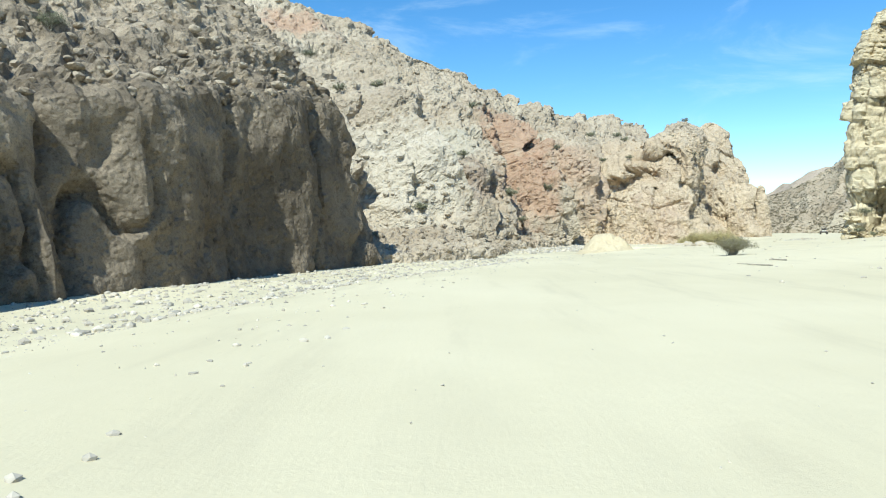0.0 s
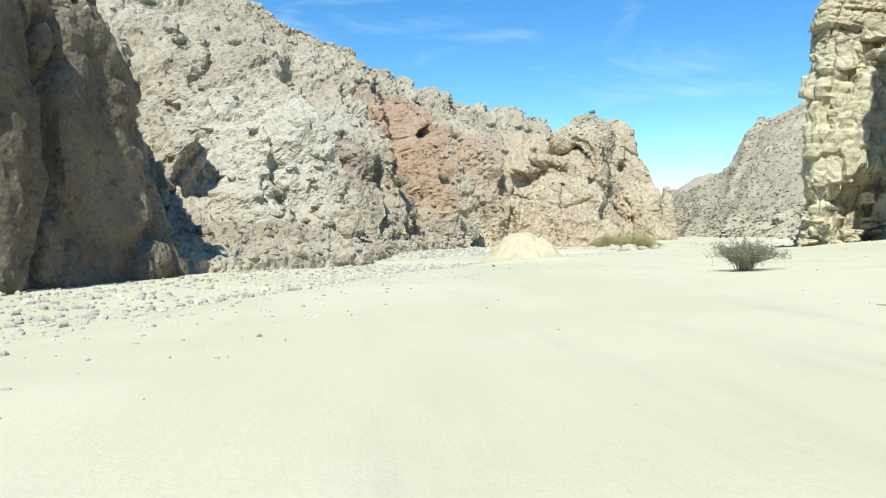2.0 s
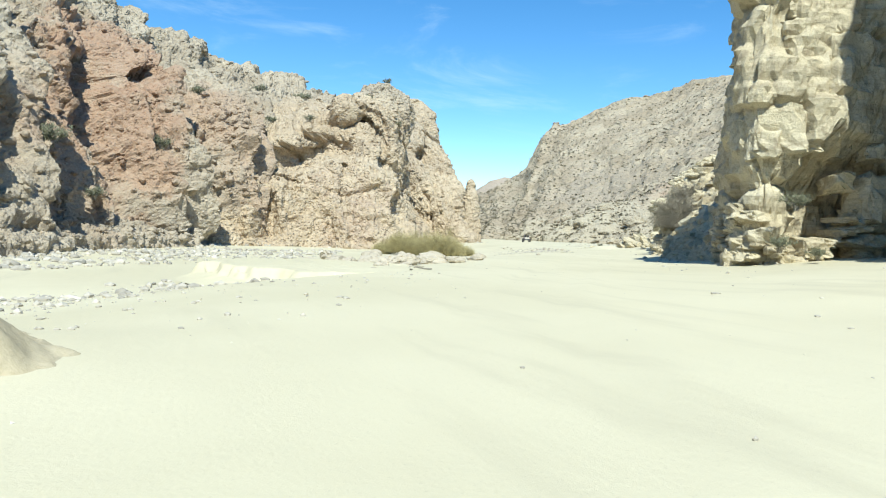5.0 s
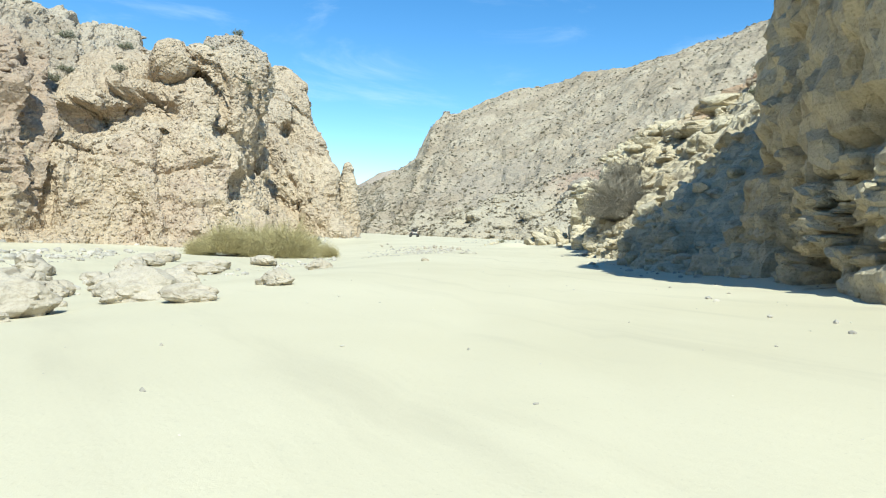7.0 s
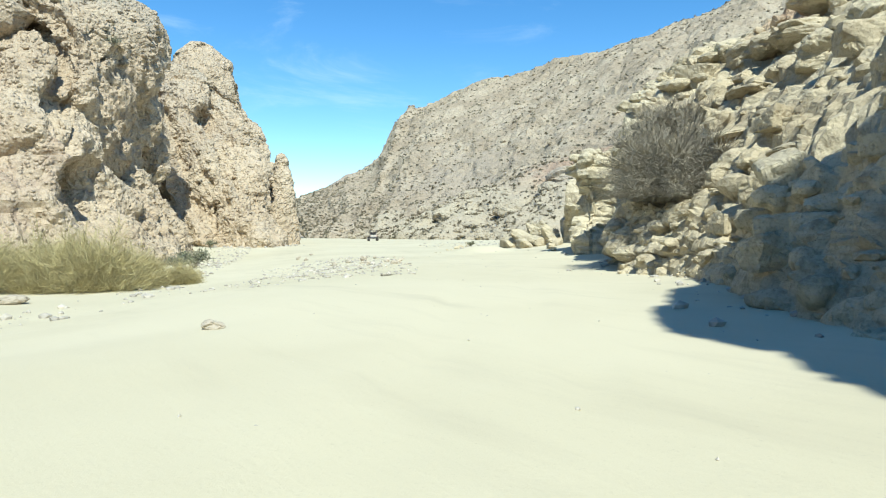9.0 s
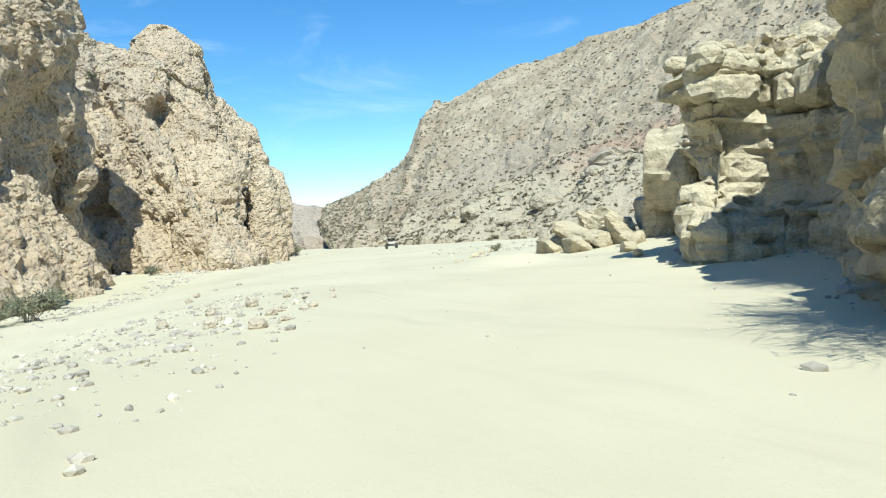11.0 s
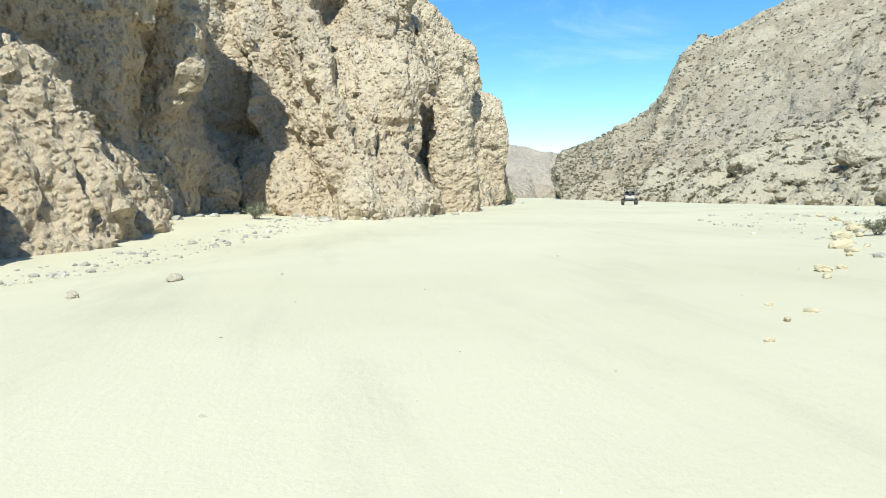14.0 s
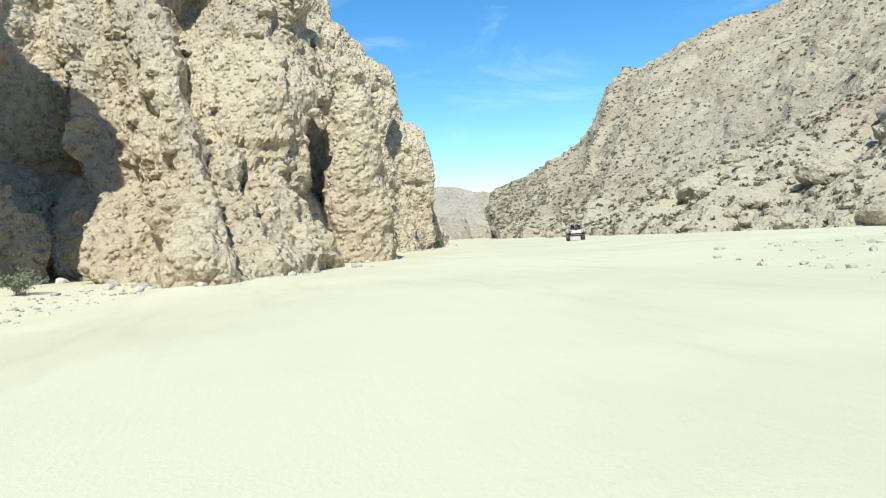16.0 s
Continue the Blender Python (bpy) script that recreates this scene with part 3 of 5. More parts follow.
CLIFF_C = [(15, 127, 5, 1, 4, 2, 9, 3, 30), (20.5, 119, 5, 6, 4, 10, 9, 14, 34), (26, 116, 5, 8, 4, 12, 9, 18, 36), (31, 115.5, 5, 9, 3.5, 13, 8, 20, 36), (38, 115, 2, 11.5, 4, 14.5, 10, 21, 36), (41.5, 117.5, -8, 11, 3, 15, 8, 20, 22), (43.8, 121.5, -50, 12, .8, 15, 3, 17.5, 8), (45.6, 126, -75, 13.5, .5, 16.5, 2, 18.5, 6),
           (47.0, 132, -78, 14.5, .4, 17.5, 2, 19, 6), (48.6, 137.5, -72, 15, .4, 18.5, 2, 20.5, 6), (52.2, 142, -62, 17, .4, 20, 2.2, 22, 7), (51.4, 147.4, -60, 13, 1, 17, 4, 21.5, 9), (53.2, 151.6, -20, 10, 1.6, 17, 5, 23.5, 9), (57, 146.2, -8, 7, 3, 15, 8, 23.5, 15), (60, 139, 4, 3.2, 5, 13, 14, 22, 20), (63.5, 143.5, 5, 6, 5, 13.5, 11, 18.5, 15),
           (67, 152, 5, 3.5, 3, 8.5, 7, 13, 10), (70.5, 162, -10, 7, 3.5, 14, 8, 22, 15), (77, 178, -15, 10, 3, 18.5, 7.5, 28, 18), (84, 192, -20, 8.5, 4, 17, 9.5, 27, 20), (90, 212, -30, 7, 4, 12, 11, 20, 30), (98, 240, -30, 6, 4, 10, 11, 16, 30)]
rock_mass("cliff_buttress", CLIFF_C, 0.19, 0.19, lumpy, ROCK_BUFF, "sunlit buff conglomerate buttresses with deep shaded clefts", juts=[(29.8, 122.5, 9.2, (3.4, 6, 1.5), -3.8), (34, 122.5, 11.2, (3.2, 6, 1.5), -3.8), (29.5, 124, 11.6, (3.6, 6, 1.4), 2.0), (33.6, 124, 13.6, (3.4, 6, 1.4), 2.0),
          (42.6, 117.5, 3.4, (2.4, 4, 2.6), -3.4), (41, 118.5, 7.2, (3.4, 4, 1.8), 1.6), (59.2, 157, 13.6, (2.2, 5, 2.8), -2.4), (58.6, 157, 16.6, (2, 4, 1.2), 1.0), (26.6, 118.5, 2.4, (0.9, 4, 3), -2.6), (47.6, 134.5, 8.2, (2.2, 3.2, 3.4), -2.6), (50.6, 141.2, 5.4, (1.4, 2.4, 5), -2.0), (64.4, 156.5, 11.4, (2.2, 5, 2.6), -1.7)])



def column(name, x, y, z0, z1, r0, r1, material, label, seed, rough=1.0, n=(90, 90)):
    """A rounded upright pillar of rock."""
    t, a = np.meshgrid(np.linspace(0, 1, n[0]), np.linspace(0, 2 * math.pi, n[1]), indexing="ij")
    rad = (r0 + (r1 - r0) * t) * np.clip(1 - t ** 9, 0, 1) ** 0.5 + 0.02
    out = np.stack([np.cos(a), np.sin(a), 0 * a], 2).reshape(-1, 3)
    p = np.stack([x + rad * np.cos(a), y + rad * np.sin(a), z0 + (z1 - z0) * t], 2).reshape(-1, 3)
    size = max(r1, 0.6)
    relief = 0.28 * size * fbm(p, size * 1.6, 3, seed) + 0.16 * size * facets(p, size * 0.7, seed + 1) + 0.25 * rough * facets(p, 0.9, seed + 2) + 0.25 * rough * clods(p, 0.6, seed + 3) + jag(p, seed + 4)
    p = p + out * (relief * np.minimum(1, rad.reshape(-1) / (0.5 * size)))[:, None]
    p = p.reshape(n[0], n[1], 3)
    p[:, -1] = p[:, 0]
    return tagged(mesh_ob(name, p.reshape(-1, 3), grid_faces(*n), material, shade=False), label, "rock pillar")


column("rock_pillar", 62.4, 168, -1.5, 27.4, 8.4, 4.3, ROCK_BUFF, "stout buff conglomerate pillar crowning the buttress", 210, n=(110, 130))
column("rock_needle", 67.8, 152.4, -1.0, 11.2, 2.4, 0.75, ROCK_BUFF, "slender buff rock needle beside the buttress", 220, 0.5, (70, 50))

APRON = [(42, 121, -40, 1, 1, 2, 3, 2.5, 7), (45.5, 123.6, -40, 3.4, 1.6, 5, 4, 5.6, 8), (48.2, 125.6, -40, 4, 1.8, 5.6, 4, 6, 8), (50.4, 128, -58, 4.4, 1.8, 6, 4, 6.5, 7), (51.8, 131.5, -78, 5, 1.4, 6.4, 3.5, 7, 6), (52.2, 135.5, -85, 3.8, 1.2, 5, 3, 6.5, 6), (52, 139.5, -85, 1.6, 1, 2.6, 2, 3.5, 4)]
rock_mass("rock_apron", APRON, 0.16, 0.16, lumpy, ROCK_BUFF, "low sunlit buff rock apron before the buttress")

CLIFF_S = [(36, -60, 90, 9, 1, 14, 5, 22, 20), (36, 0, 90, 9, 1, 14, 5, 22, 20), (35, 28, 88, 12, 1, 17, 4, 24, 12), (32.8, 43, 84, 17, .6, 24, 2, 32, 5), (33.7, 49.2, 70, 18, .6, 25, 2, 32, 5), (41, 52, 60, 17, .8, 24, 4, 30, 9), (50, 56, 50, 15, 1, 22, 4, 28, 9)]
rock_mass("cliff_south", CLIFF_S, 0.5, 0.5, bedded, ROCK_LAYER, "layered sandstone wall shading an alcove", low=-1)

CLIFF_D = [(50, 57.5, 60, 12, .8, 17, 4, 21, 9), (43.5, 60, 62, 12, .6, 17, 3.5, 21, 9), (39, 61, 66, 12.5, .6, 17, 3.5, 21, 9),
           (36.3, 62.2, 74, 13, .5, 18.5, 1.8, 22, 5), (38, 65.3, 92, 13.5, .4, 17.5, 1.8, 19.5, 5), (39.8, 67.4, 98, 12, .9, 16, 2.6, 18, 7), (41.2, 71, 106, 2.6, 2.5, 10, 11, 28, 26), (45.8, 78, 112, 2.4, 2.0, 11.5, 11, 31, 27), (50.8, 83, 112, 3.2, 2.2, 12.5, 11, 31, 28), (55.5, 89.5, 112, 4.6, 1.2, 9.5, 7, 19, 24),
           (58.2, 91.6, 112, 6.4, .4, 7.6, 1.6, 9, 9), (61.0, 92.8, 100, 4.9, .4, 5.8, 2, 7, 9), (61.9, 94.7, 62, 4.7, .3, 5.4, 1, 6.5, 7), (60.7, 96.0, 85, 4.9, .2, 5.4, 1, 6.2, 7), (61.2, 97.4, 120, 4.6, .2, 5.2, 1.5, 6, 8), (62.6, 98, 135, 3.6, .6, 5, 3, 6, 8), (66, 100.6, 134, 4.2, .7, 5.4, 2, 7, 8), (69.5, 104.6, 130, 4.4, .7, 5.4, 2, 7, 8), (71.8, 106.6, 140, 2.4, 1, 4.5, 4, 6, 10), (77, 104.5, 155, 1.5, 1.5, 3.5, 5, 6, 12), (88, 102, 165, 1.5, 2, 3.5, 6, 6, 14)]
rock_mass("cliff_layered", CLIFF_D, 0.13, 0.13, bedded, ROCK_LAYER, "yellow-buff layered sandstone cliff with jutting blocks and ledges", dents=[(40, 61.5, 2.2, (2.4, 3, 3.0), 2.0)], level=0.8, juts=[(60.8, 95.6, 4.4, (2.2, 2.4, 0.9), 0.55), (60.8, 95.6, 3.1, (2.2, 2.4, 0.35), -0.3), (60.8, 95.4, 2.1, (2.2, 2.4, 0.7), -0.5), (60.4, 95.8, 0.6, (1.4, 1.4, 0.7), 0.35), (67.5, 102.3, 4.0, (3, 3, 0.9), 0.7)])

HILL_F = [(82, 108, 110, 1.5, 12, 7, 45, 40, 130), (90, 122, 85, 1.8, 12, 10, 45, 62, 142), (97, 145, 75, 2.4, 10, 14, 48, 76, 150), (103, 170, 68, 2.6, 10, 16, 52, 78, 155), (107, 195, 58, 2.4, 9, 18, 52, 72, 152), (111, 216, 48, 2.4, 8, 18, 48, 67, 140), (114, 229, 43, 2.6, 8, 19, 46, 59, 126), (116, 236, 41, 3, 8, 20, 44, 53, 114), (117.5, 240, 38, 3, 8, 17, 44, 35, 104), (118.5, 246, 35, 3, 8, 15, 42, 27, 100), (120.5, 257, 31, 3, 8, 13, 40, 23, 95), (125, 275, 26, 3, 8, 11, 40, 18, 90), (135, 300, 20, 3, 8, 9, 38, 14, 85)]
rock_mass("hill_scree", HILL_F, 0.65, 0.65, scree, ROCK_FAR, "dark varnished desert hillside strewn with boulders and scrub")

RIDGES = [("hill_far", [(60, 330, -10, 8, 20, 18, 60, 26, 140), (130, 350, 0, 6, 20, 13, 60, 20, 140), (190, 400, 20, 6, 20, 18, 60, 34, 140), (270, 420, 30, 8, 20, 30, 70, 60, 160), (380, 420, 30, 10, 20, 40, 70, 80, 160)]),
          ("hill_beyond", [(0, 560, -10, 10, 30, 24, 90, 40, 200), (160, 600, 0, 8, 30, 18, 90, 28, 200), (300, 640, 20, 10, 30, 26, 90, 46, 200), (500, 640, 30, 12, 30, 40, 90, 90, 220)])]
for ridge_name, ridge_rows in RIDGES:
    rock_mass(ridge_name, ridge_rows, 5, 4, far_form, ROCK_DIST, "pale hazy desert ridge closing the valley")

# ---------------------------------------------------------------- loose stones
def part(name, bm, material, parent=None, label="", smooth_shade=False):
    me = bpy.data.meshes.new(name)
    for f in bm.faces:
        f.smooth = smooth_shade
    bm.to_mesh(me)
    bm.free()
    me.materials.append(material)
    ob = new(name, me)
    ob.parent = parent
    if label:
        ob["label"] = label
    return ob


def stone_shape(seed, detail=1, flat=0.7, rough=0.35):
    """A broken stone about a metre across: vertices and triangles."""
    bm = bmesh.new()
    bmesh.ops.create_icosphere(bm, subdivisions=detail, radius=0.5)
    v = np.array([x.co[:] for x in bm.verts])
    f = np.array([[x.index for x in y.verts] for y in bm.faces])
    bm.free()
    d = facets(v + seed * 13.7, 0.75, 90 + seed)
    r = 1 + rough * d + (0.12 * facets(v + seed * 3.1, 0.3, 120 + seed) if detail > 2 else 0) + (0.05 * fbm(v + seed, 0.12, 2, seed) if detail > 2 else 0)
    v = v * r[:, None]
    return v * (1.0, 0.8, flat), f


def chip_shape(seed):
    """A small splinter of rock: an uneven eight-sided lump."""
    r = np.random.default_rng(900 + seed)
    v = np.array([(.5, 0, 0), (0, .45, 0), (-.5, 0, 0), (0, -.45, 0), (0, 0, .36), (0, 0, -.3)]) + r.normal(0, 0.1, (6, 3))
    f = np.array([(0, 1, 4), (1, 2, 4), (2, 3, 4), (3, 0, 4), (1, 0, 5), (2, 1, 5), (3, 2, 5), (0, 3, 5)])
    return v, f


COBBLES = [stone_shape(60 + k, 2, 0.55 + 0.05 * (k % 4), 0.5) for k in range(8)]
CHIPS = [chip_shape(k) for k in range(8)]
PEBBLES = [stone_shape(k, 1, 0.55 + 0.05 * (k % 4), 0.5) for k in range(8)]


def strew(name, places, sizes, material, label, sink=0.25, pebbles=PEBBLES):
    """Many stones in one mesh, at places (n, 3), sunk a little."""
    rng = np.random.default_rng(len(places) + 7)
    vs, fs, base = [], [], 0
    for k, (p, s) in enumerate(zip(places, sizes)):
        v, f = (CHIPS if s < 0.05 else pebbles if s < 0.5 else COBBLES)[rng.integers(len(pebbles))]
        a = rng.uniform(0, 6.283)
        c, d = math.cos(a), math.sin(a)
        w = v * s * rng.uniform(0.75, 1.3, 3)
        w = np.stack([w[:, 0] * c - w[:, 1] * d, w[:, 0] * d + w[:, 1] * c, w[:, 2]], 1)
        vs.append(w + p + (0, 0, s * (0.3 - sink)))
        fs.append(f + base)
        base += len(v)
    ob = mesh_ob(name, np.concatenate(vs), np.concatenate(fs), material, shade=False)
    return tagged(ob, label, "stones", kind="stuff")


RNG = np.random.default_rng(5)


def beside_wash(n, y0, y1, s0, s1, lo, hi, power=2.5):
    """Random places on the ground within a stretch of y and of metres across the wash."""
    out = []
    while len(out) < n:
        y = RNG.uniform(y0, y1, 4000)
        x = np.interp(y, [b for a, b in WASH], [a for a, b in WASH]) + RNG.uniform(s0 * 1.5, s1 * 1.5, 4000)
        s = across(x, y)
        k = (s > s0) & (s < s1)
        out += list(zip(x[k], y[k]))
    xy = np.array(out[:n])
    xy = xy[np.hypot(xy[:, 0] - 11.5, xy[:, 1] - 48.4) > 2.5]
    n = len(xy)
    return np.column_stack([xy, ground_z(xy[:, 0], xy[:, 1])]), lo + (hi - lo) * RNG.random(n) ** power


def on_rock(name, n, v0, v1, lo, hi, power=3.0, level=0.25, window=None):
    """Random places on a rock mass between two steps of its profile, on its gentler parts."""
    g, nr, v = SURFACES[name]
    ok = (v > v0) & (v < v1) & (nr[:, :, 2] > level)
    if window:
        ok &= (g[:, :, 0] > window[0]) & (g[:, :, 0] < window[1]) & (g[:, :, 1] > window[2]) & (g[:, :, 1] < window[3])
    idx = np.argwhere(ok)
    pick = idx[RNG.integers(len(idx), size=n)]
    return g[pick[:, 0], pick[:, 1]], lo + (hi - lo) * RNG.random(n) ** power


def pile(name, groups, material, label):
    strew(name, np.concatenate([a for a, _ in groups]), np.concatenate([b for _, b in groups]), material, label)


pile("gravel", [beside_wash(6500, 5, 62, -19, -6, 0.04, 0.34, 4.5), beside_wash(2600, 52, 104, -33, -17, 0.06, 0.6, 3), beside_wash(1100, 2, 60, -9, -2, 0.02, 0.12), beside_wash(300, 60, 120, -13, -8, 0.05, 0.4), beside_wash(420, 90, 106, -7, -2.0, 0.03, 0.24, 2.5),
                beside_wash(1300, 116, 165, -14, -8, 0.04, 0.32, 4), beside_wash(800, 92, 106, -9, -3, 0.03, 0.2, 4), beside_wash(260, 15, 110, 3, 12, 0.03, 0.2, 3), beside_wash(380, 0, 118, -4, 4, 0.015, 0.06, 2), beside_wash(260, 112, 135, 4, 16, 0.05, 0.35, 3)], STONE_MIX, "pale mixed gravel and cobbles along the wash")
pile("rubble", [on_rock("cliff_near", 2200, 2.0, 3.6, 0.12, 0.9), on_rock("cliff_hillside", 3600, 0.9, 2.6, 0.12, 1.0, 3.5), on_rock("cliff_hillside", 1800, 2.6, 4.0, 0.2, 1.0, 3.5), on_rock("scree_apron", 1500, 0.9, 4.0, 0.15, 0.9, 3.0)], ROCK_HILL, "broken rock rubble lying on the slopes")
pile("talus", [on_rock("cliff_layered", 1300, 0.9, 3.6, 0.12, 1.1, 3, 0.3), on_rock("cliff_layered", 900, 0.9, 3.0, 0.1, 0.5, 2, 0.3)], ROCK_LAYER, "angular sandstone talus below the ledges")
pile("buttress_rubble", [on_rock("cliff_buttress", 2600, 1.6, 4.0, 0.12, 0.9, 3, 0.25), on_rock("rock_apron", 300, 1.2, 4.0, 0.1, 0.5, 3, 0.3)], ROCK_BUFF, "loose buff stones on the buttress tops")
pile("scree_boulders", [on_rock("hill_scree", 5000, 0.8, 4.0, 0.25, 1.8, 5, 0.2)], ROCK_FAR, "dark boulders strewn over the hillside")
foot_rubble = []
for mass, n in (("cliff_hillside", 1500), ("cliff_buttress", 900), ("cliff_layered", 350)):
    g, nr, v = SURFACES[mass]
    foot = np.argmin(np.abs(v[0] - 1.06))
    line = g[:, foot]
    k = RNG.integers(len(line), size=n)
    xy = line[k, :2] + RNG.normal(0, 0.5 if mass == "cliff_layered" else 1.1, (n, 2))
    foot_rubble.append((np.column_stack([xy, ground_z(xy[:, 0], xy[:, 1])]), 0.07 + (0.3 if mass == "cliff_layered" else 0.6) * RNG.random(n) ** 3))
pile("foot_rubble", foot_rubble, STONE_MIX, "pale tumbled stones at the foot of the rock walls")

# ---------------------------------------------------------------- boulders
def block_shape(seed):
    """An angular block of bedded rock, its corners worn and its faces uneven."""
    n = 11
    r = np.random.default_rng(400 + seed)
    s = np.linspace(-1, 1, n)
    U, V = np.meshgrid(s, s, indexing="ij")
    vs, fs = [], []
    for ax in range(3):
        for side in (-1, 1):
            q = np.zeros((n, n, 3))
            q[:, :, ax], q[:, :, (ax + 1) % 3], q[:, :, (ax + 2) % 3] = side, U, V
            fs.append(grid_faces(n, n, flip=side < 0) + len(vs) * n * n)
            vs.append(q.reshape(-1, 3))
    v, back = np.unique(np.round(np.concatenate(vs), 5), axis=0, return_inverse=True)
    faces = back.reshape(-1)[np.concatenate(fs)]
    m = (np.abs(v) ** 12).sum(1) ** (1 / 12)
    v = v / m[:, None] * 0.5
    d = v / np.linalg.norm(v, axis=1, keepdims=True)
    for _ in range(4):
        nrm = r.normal(0, 1, 3)
        nrm /= np.linalg.norm(nrm)
        over = np.maximum(v @ nrm - r.uniform(0.34, 0.5), 0)
        v = v - over[:, None] * nrm
    v = v + d * (0.06 * facets(v + seed * 7.7, 0.5, 150 + seed, 90) + 0.03 * fbm(v + seed, 0.12, 2, 160 + seed))[:, None]
    return v * (1.0, 0.85, 1.0), faces


BOULDERS = []
for k in range(6):
    v, f = stone_shape(40 + k, 5 if k < 2 else 4, (0.62, 0.8, 0.55, 0.7, 0.9, 0.5)[k], 0.42)
    BOULDERS.append((v, f))
BOULDERS += [block_shape(k) for k in range(3)]
TALL = (0.62, 0.8, 0.55, 0.7, 0.9, 0.5, 1.0, 1.0, 1.0)
BOULDER_MESH = {}


def boulder(x, y, size, kind, material, label, z=None, stretch=(1, 1, 1), turn=0, tip=0, group="boulders by the wash"):
    key = (kind, material.name)
    if key not in BOULDER_MESH:
        v, f = BOULDERS[kind]
        ob = mesh_ob("boulder", v, f, material, shade=False)
        BOULDER_MESH[key] = ob.data
    else:
        ob = new("boulder", BOULDER_MESH[key])
    if z is None:
        z = float(ground_z(np.array([x]), np.array([y]))[0])
    height = size * stretch[2] * TALL[kind]
    ob.matrix_world = pose(x, y, z + height * 0.28, tip, tip * 0.5, turn) @ Matrix.Diagonal((size * stretch[0], size * stretch[1], size * stretch[2], 1))
    return tagged(ob, label, "boulder", group)


PALE = "pale rounded boulder half sunk in wash sand"
for k, (x, y, size) in enumerate([(24.2, 79.5, 1.7), (27.9, 85.1, 1.5), (25.7, 70.4, 1.3), (32, 89.2, 1.5), (27.5, 75.8, 0.9), (30.2, 85, 1.4), (29.6, 91, 1.6), (28.4, 71.2, 0.7), (27.2, 73.7, 0.6), (31.7, 87.6, 0.8), (21.4, 64.6, 0.5), (20.6, 62.9, 0.35),
                                  (35.2, 92.4, 1.5), (33.2, 80.3, 0.75), (34.3, 82.4, 0.6), (26.4, 82.6, 1.0), (24.8, 76.2, 0.8), (23.4, 73, 0.9), (26.4, 77.8, 0.7), (29, 81.5, 0.7), (24.9, 84.5, 1.6), (22.8, 81.8, 1.3), (30.8, 94, 1.2), (21.6, 78, 1.1), (36.6, 96, 0.8), (25.6, 73.4, 0.55), (38.2, 81.4, 0.3), (23.6, 68, 0.6)]):
    boulder(x, y, size, k % 6, STONE_PALE, PALE, turn=k * 67, tip=(k * 13) % 20 - 10, stretch=(1.15, 0.95, 0.6 + 0.12 * (k % 3)))
for k in range(44):
    x, y, size = RNG.uniform(20, 27.5), RNG.uniform(68.5, 79.5), 0.35 + 0.9 * RNG.random() ** 2.2
    boulder(x, y, size, k % 6, STONE_PALE, "whitish rounded boulder in the wash boulder bar", turn=k * 71, tip=(k * 13) % 20 - 10, stretch=(1.15, 0.95, 0.65 + 0.1 * (k % 3)), group="boulder bar")
for k, (x, y, size) in enumerate([(51.1, 98.7, 0.3), (51.4, 99.3, 0.35), (51.6, 101.8, 0.45), (51.9, 99.1, 0.25), (52.2, 99.4, 0.3), (53.3, 100.9, 0.22), (50.6, 101.5, 0.4), (50.3, 99.6, 0.3), (49.8, 98.2, 0.32), (50.9, 97.4, 0.25), (52.8, 102.8, 0.3), (49.4, 100.6, 0.35), (54.3, 103.4, 0.2), (50.2, 96.6, 0.45), (52.5, 111.9, 0.3), (55, 115.5, 0.35), (53.8, 114.6, 0.25), (51.5, 108.4, 0.3)]):
    boulder(x, y, size * 0.8, (k + 2) % 6, STONE_PALE, "small pale cobble lying on the wash sand", turn=k * 41, group="cobbles on the wash")
for k, (x, y, size, st, turn, tip) in enumerate([(65.2, 105.2, 1.1, (1.1, .9, .65), 70, -6), (66.3, 105.0, 1.3, (1.2, .9, .6), 10, 14), (66.2, 106.4, 0.9, (1.2, .9, .6), 35, 6), (67.6, 107.6, 1.2, (1.2, .9, .7), 120, -9), (66.4, 108.2, 1.1, (1, .9, .7), 80, 12), (69.2, 109.4, 1.2, (1.2, 1, .7), 30, 7), (65.8, 103.0, 0.8, (1.1, .9, .7), 15, -8), (63.9, 101.4, 0.6, (1, .9, .7), 60, 5), (62.3, 99.6, 0.4, (1, .8, .7), 40, 6), (70.4, 111.3, 1.2, (1.2, .9, .7), 100, -8), (68.2, 105.9, 1.5, (1, 1, .8), 55, 10)]):
    boulder(x, y, size, 6 + k % 3, ROCK_LAYER, "yellow sandstone block fallen at the cliff foot", stretch=st, turn=turn, tip=tip, group="fallen blocks")

for k, (x, y, size, st, turn, tip) in enumerate([(66.9, 106.8, 2.0, (1.3, 1, .5), 20, 28), (67.9, 106.3, 2.2, (1.4, .9, .5), 50, 34), (68.8, 107.6, 2.0, (1.3, 1, .6), 10, 24), (66.2, 107.6, 1.4, (1.2, .9, .6), 75, -18), (69.6, 108.6, 2.0, (1.2, .9, .6), 35, 30), (67.0, 104.6, 1.8, (1.3, .9, .5), 30, 26)]):
    boulder(x, y, size, 6 + (k + 1) % 3, ROCK_LAYER, "tilted pale yellow sandstone slab in a fallen heap", stretch=st, turn=turn, tip=tip, group="fallen blocks")


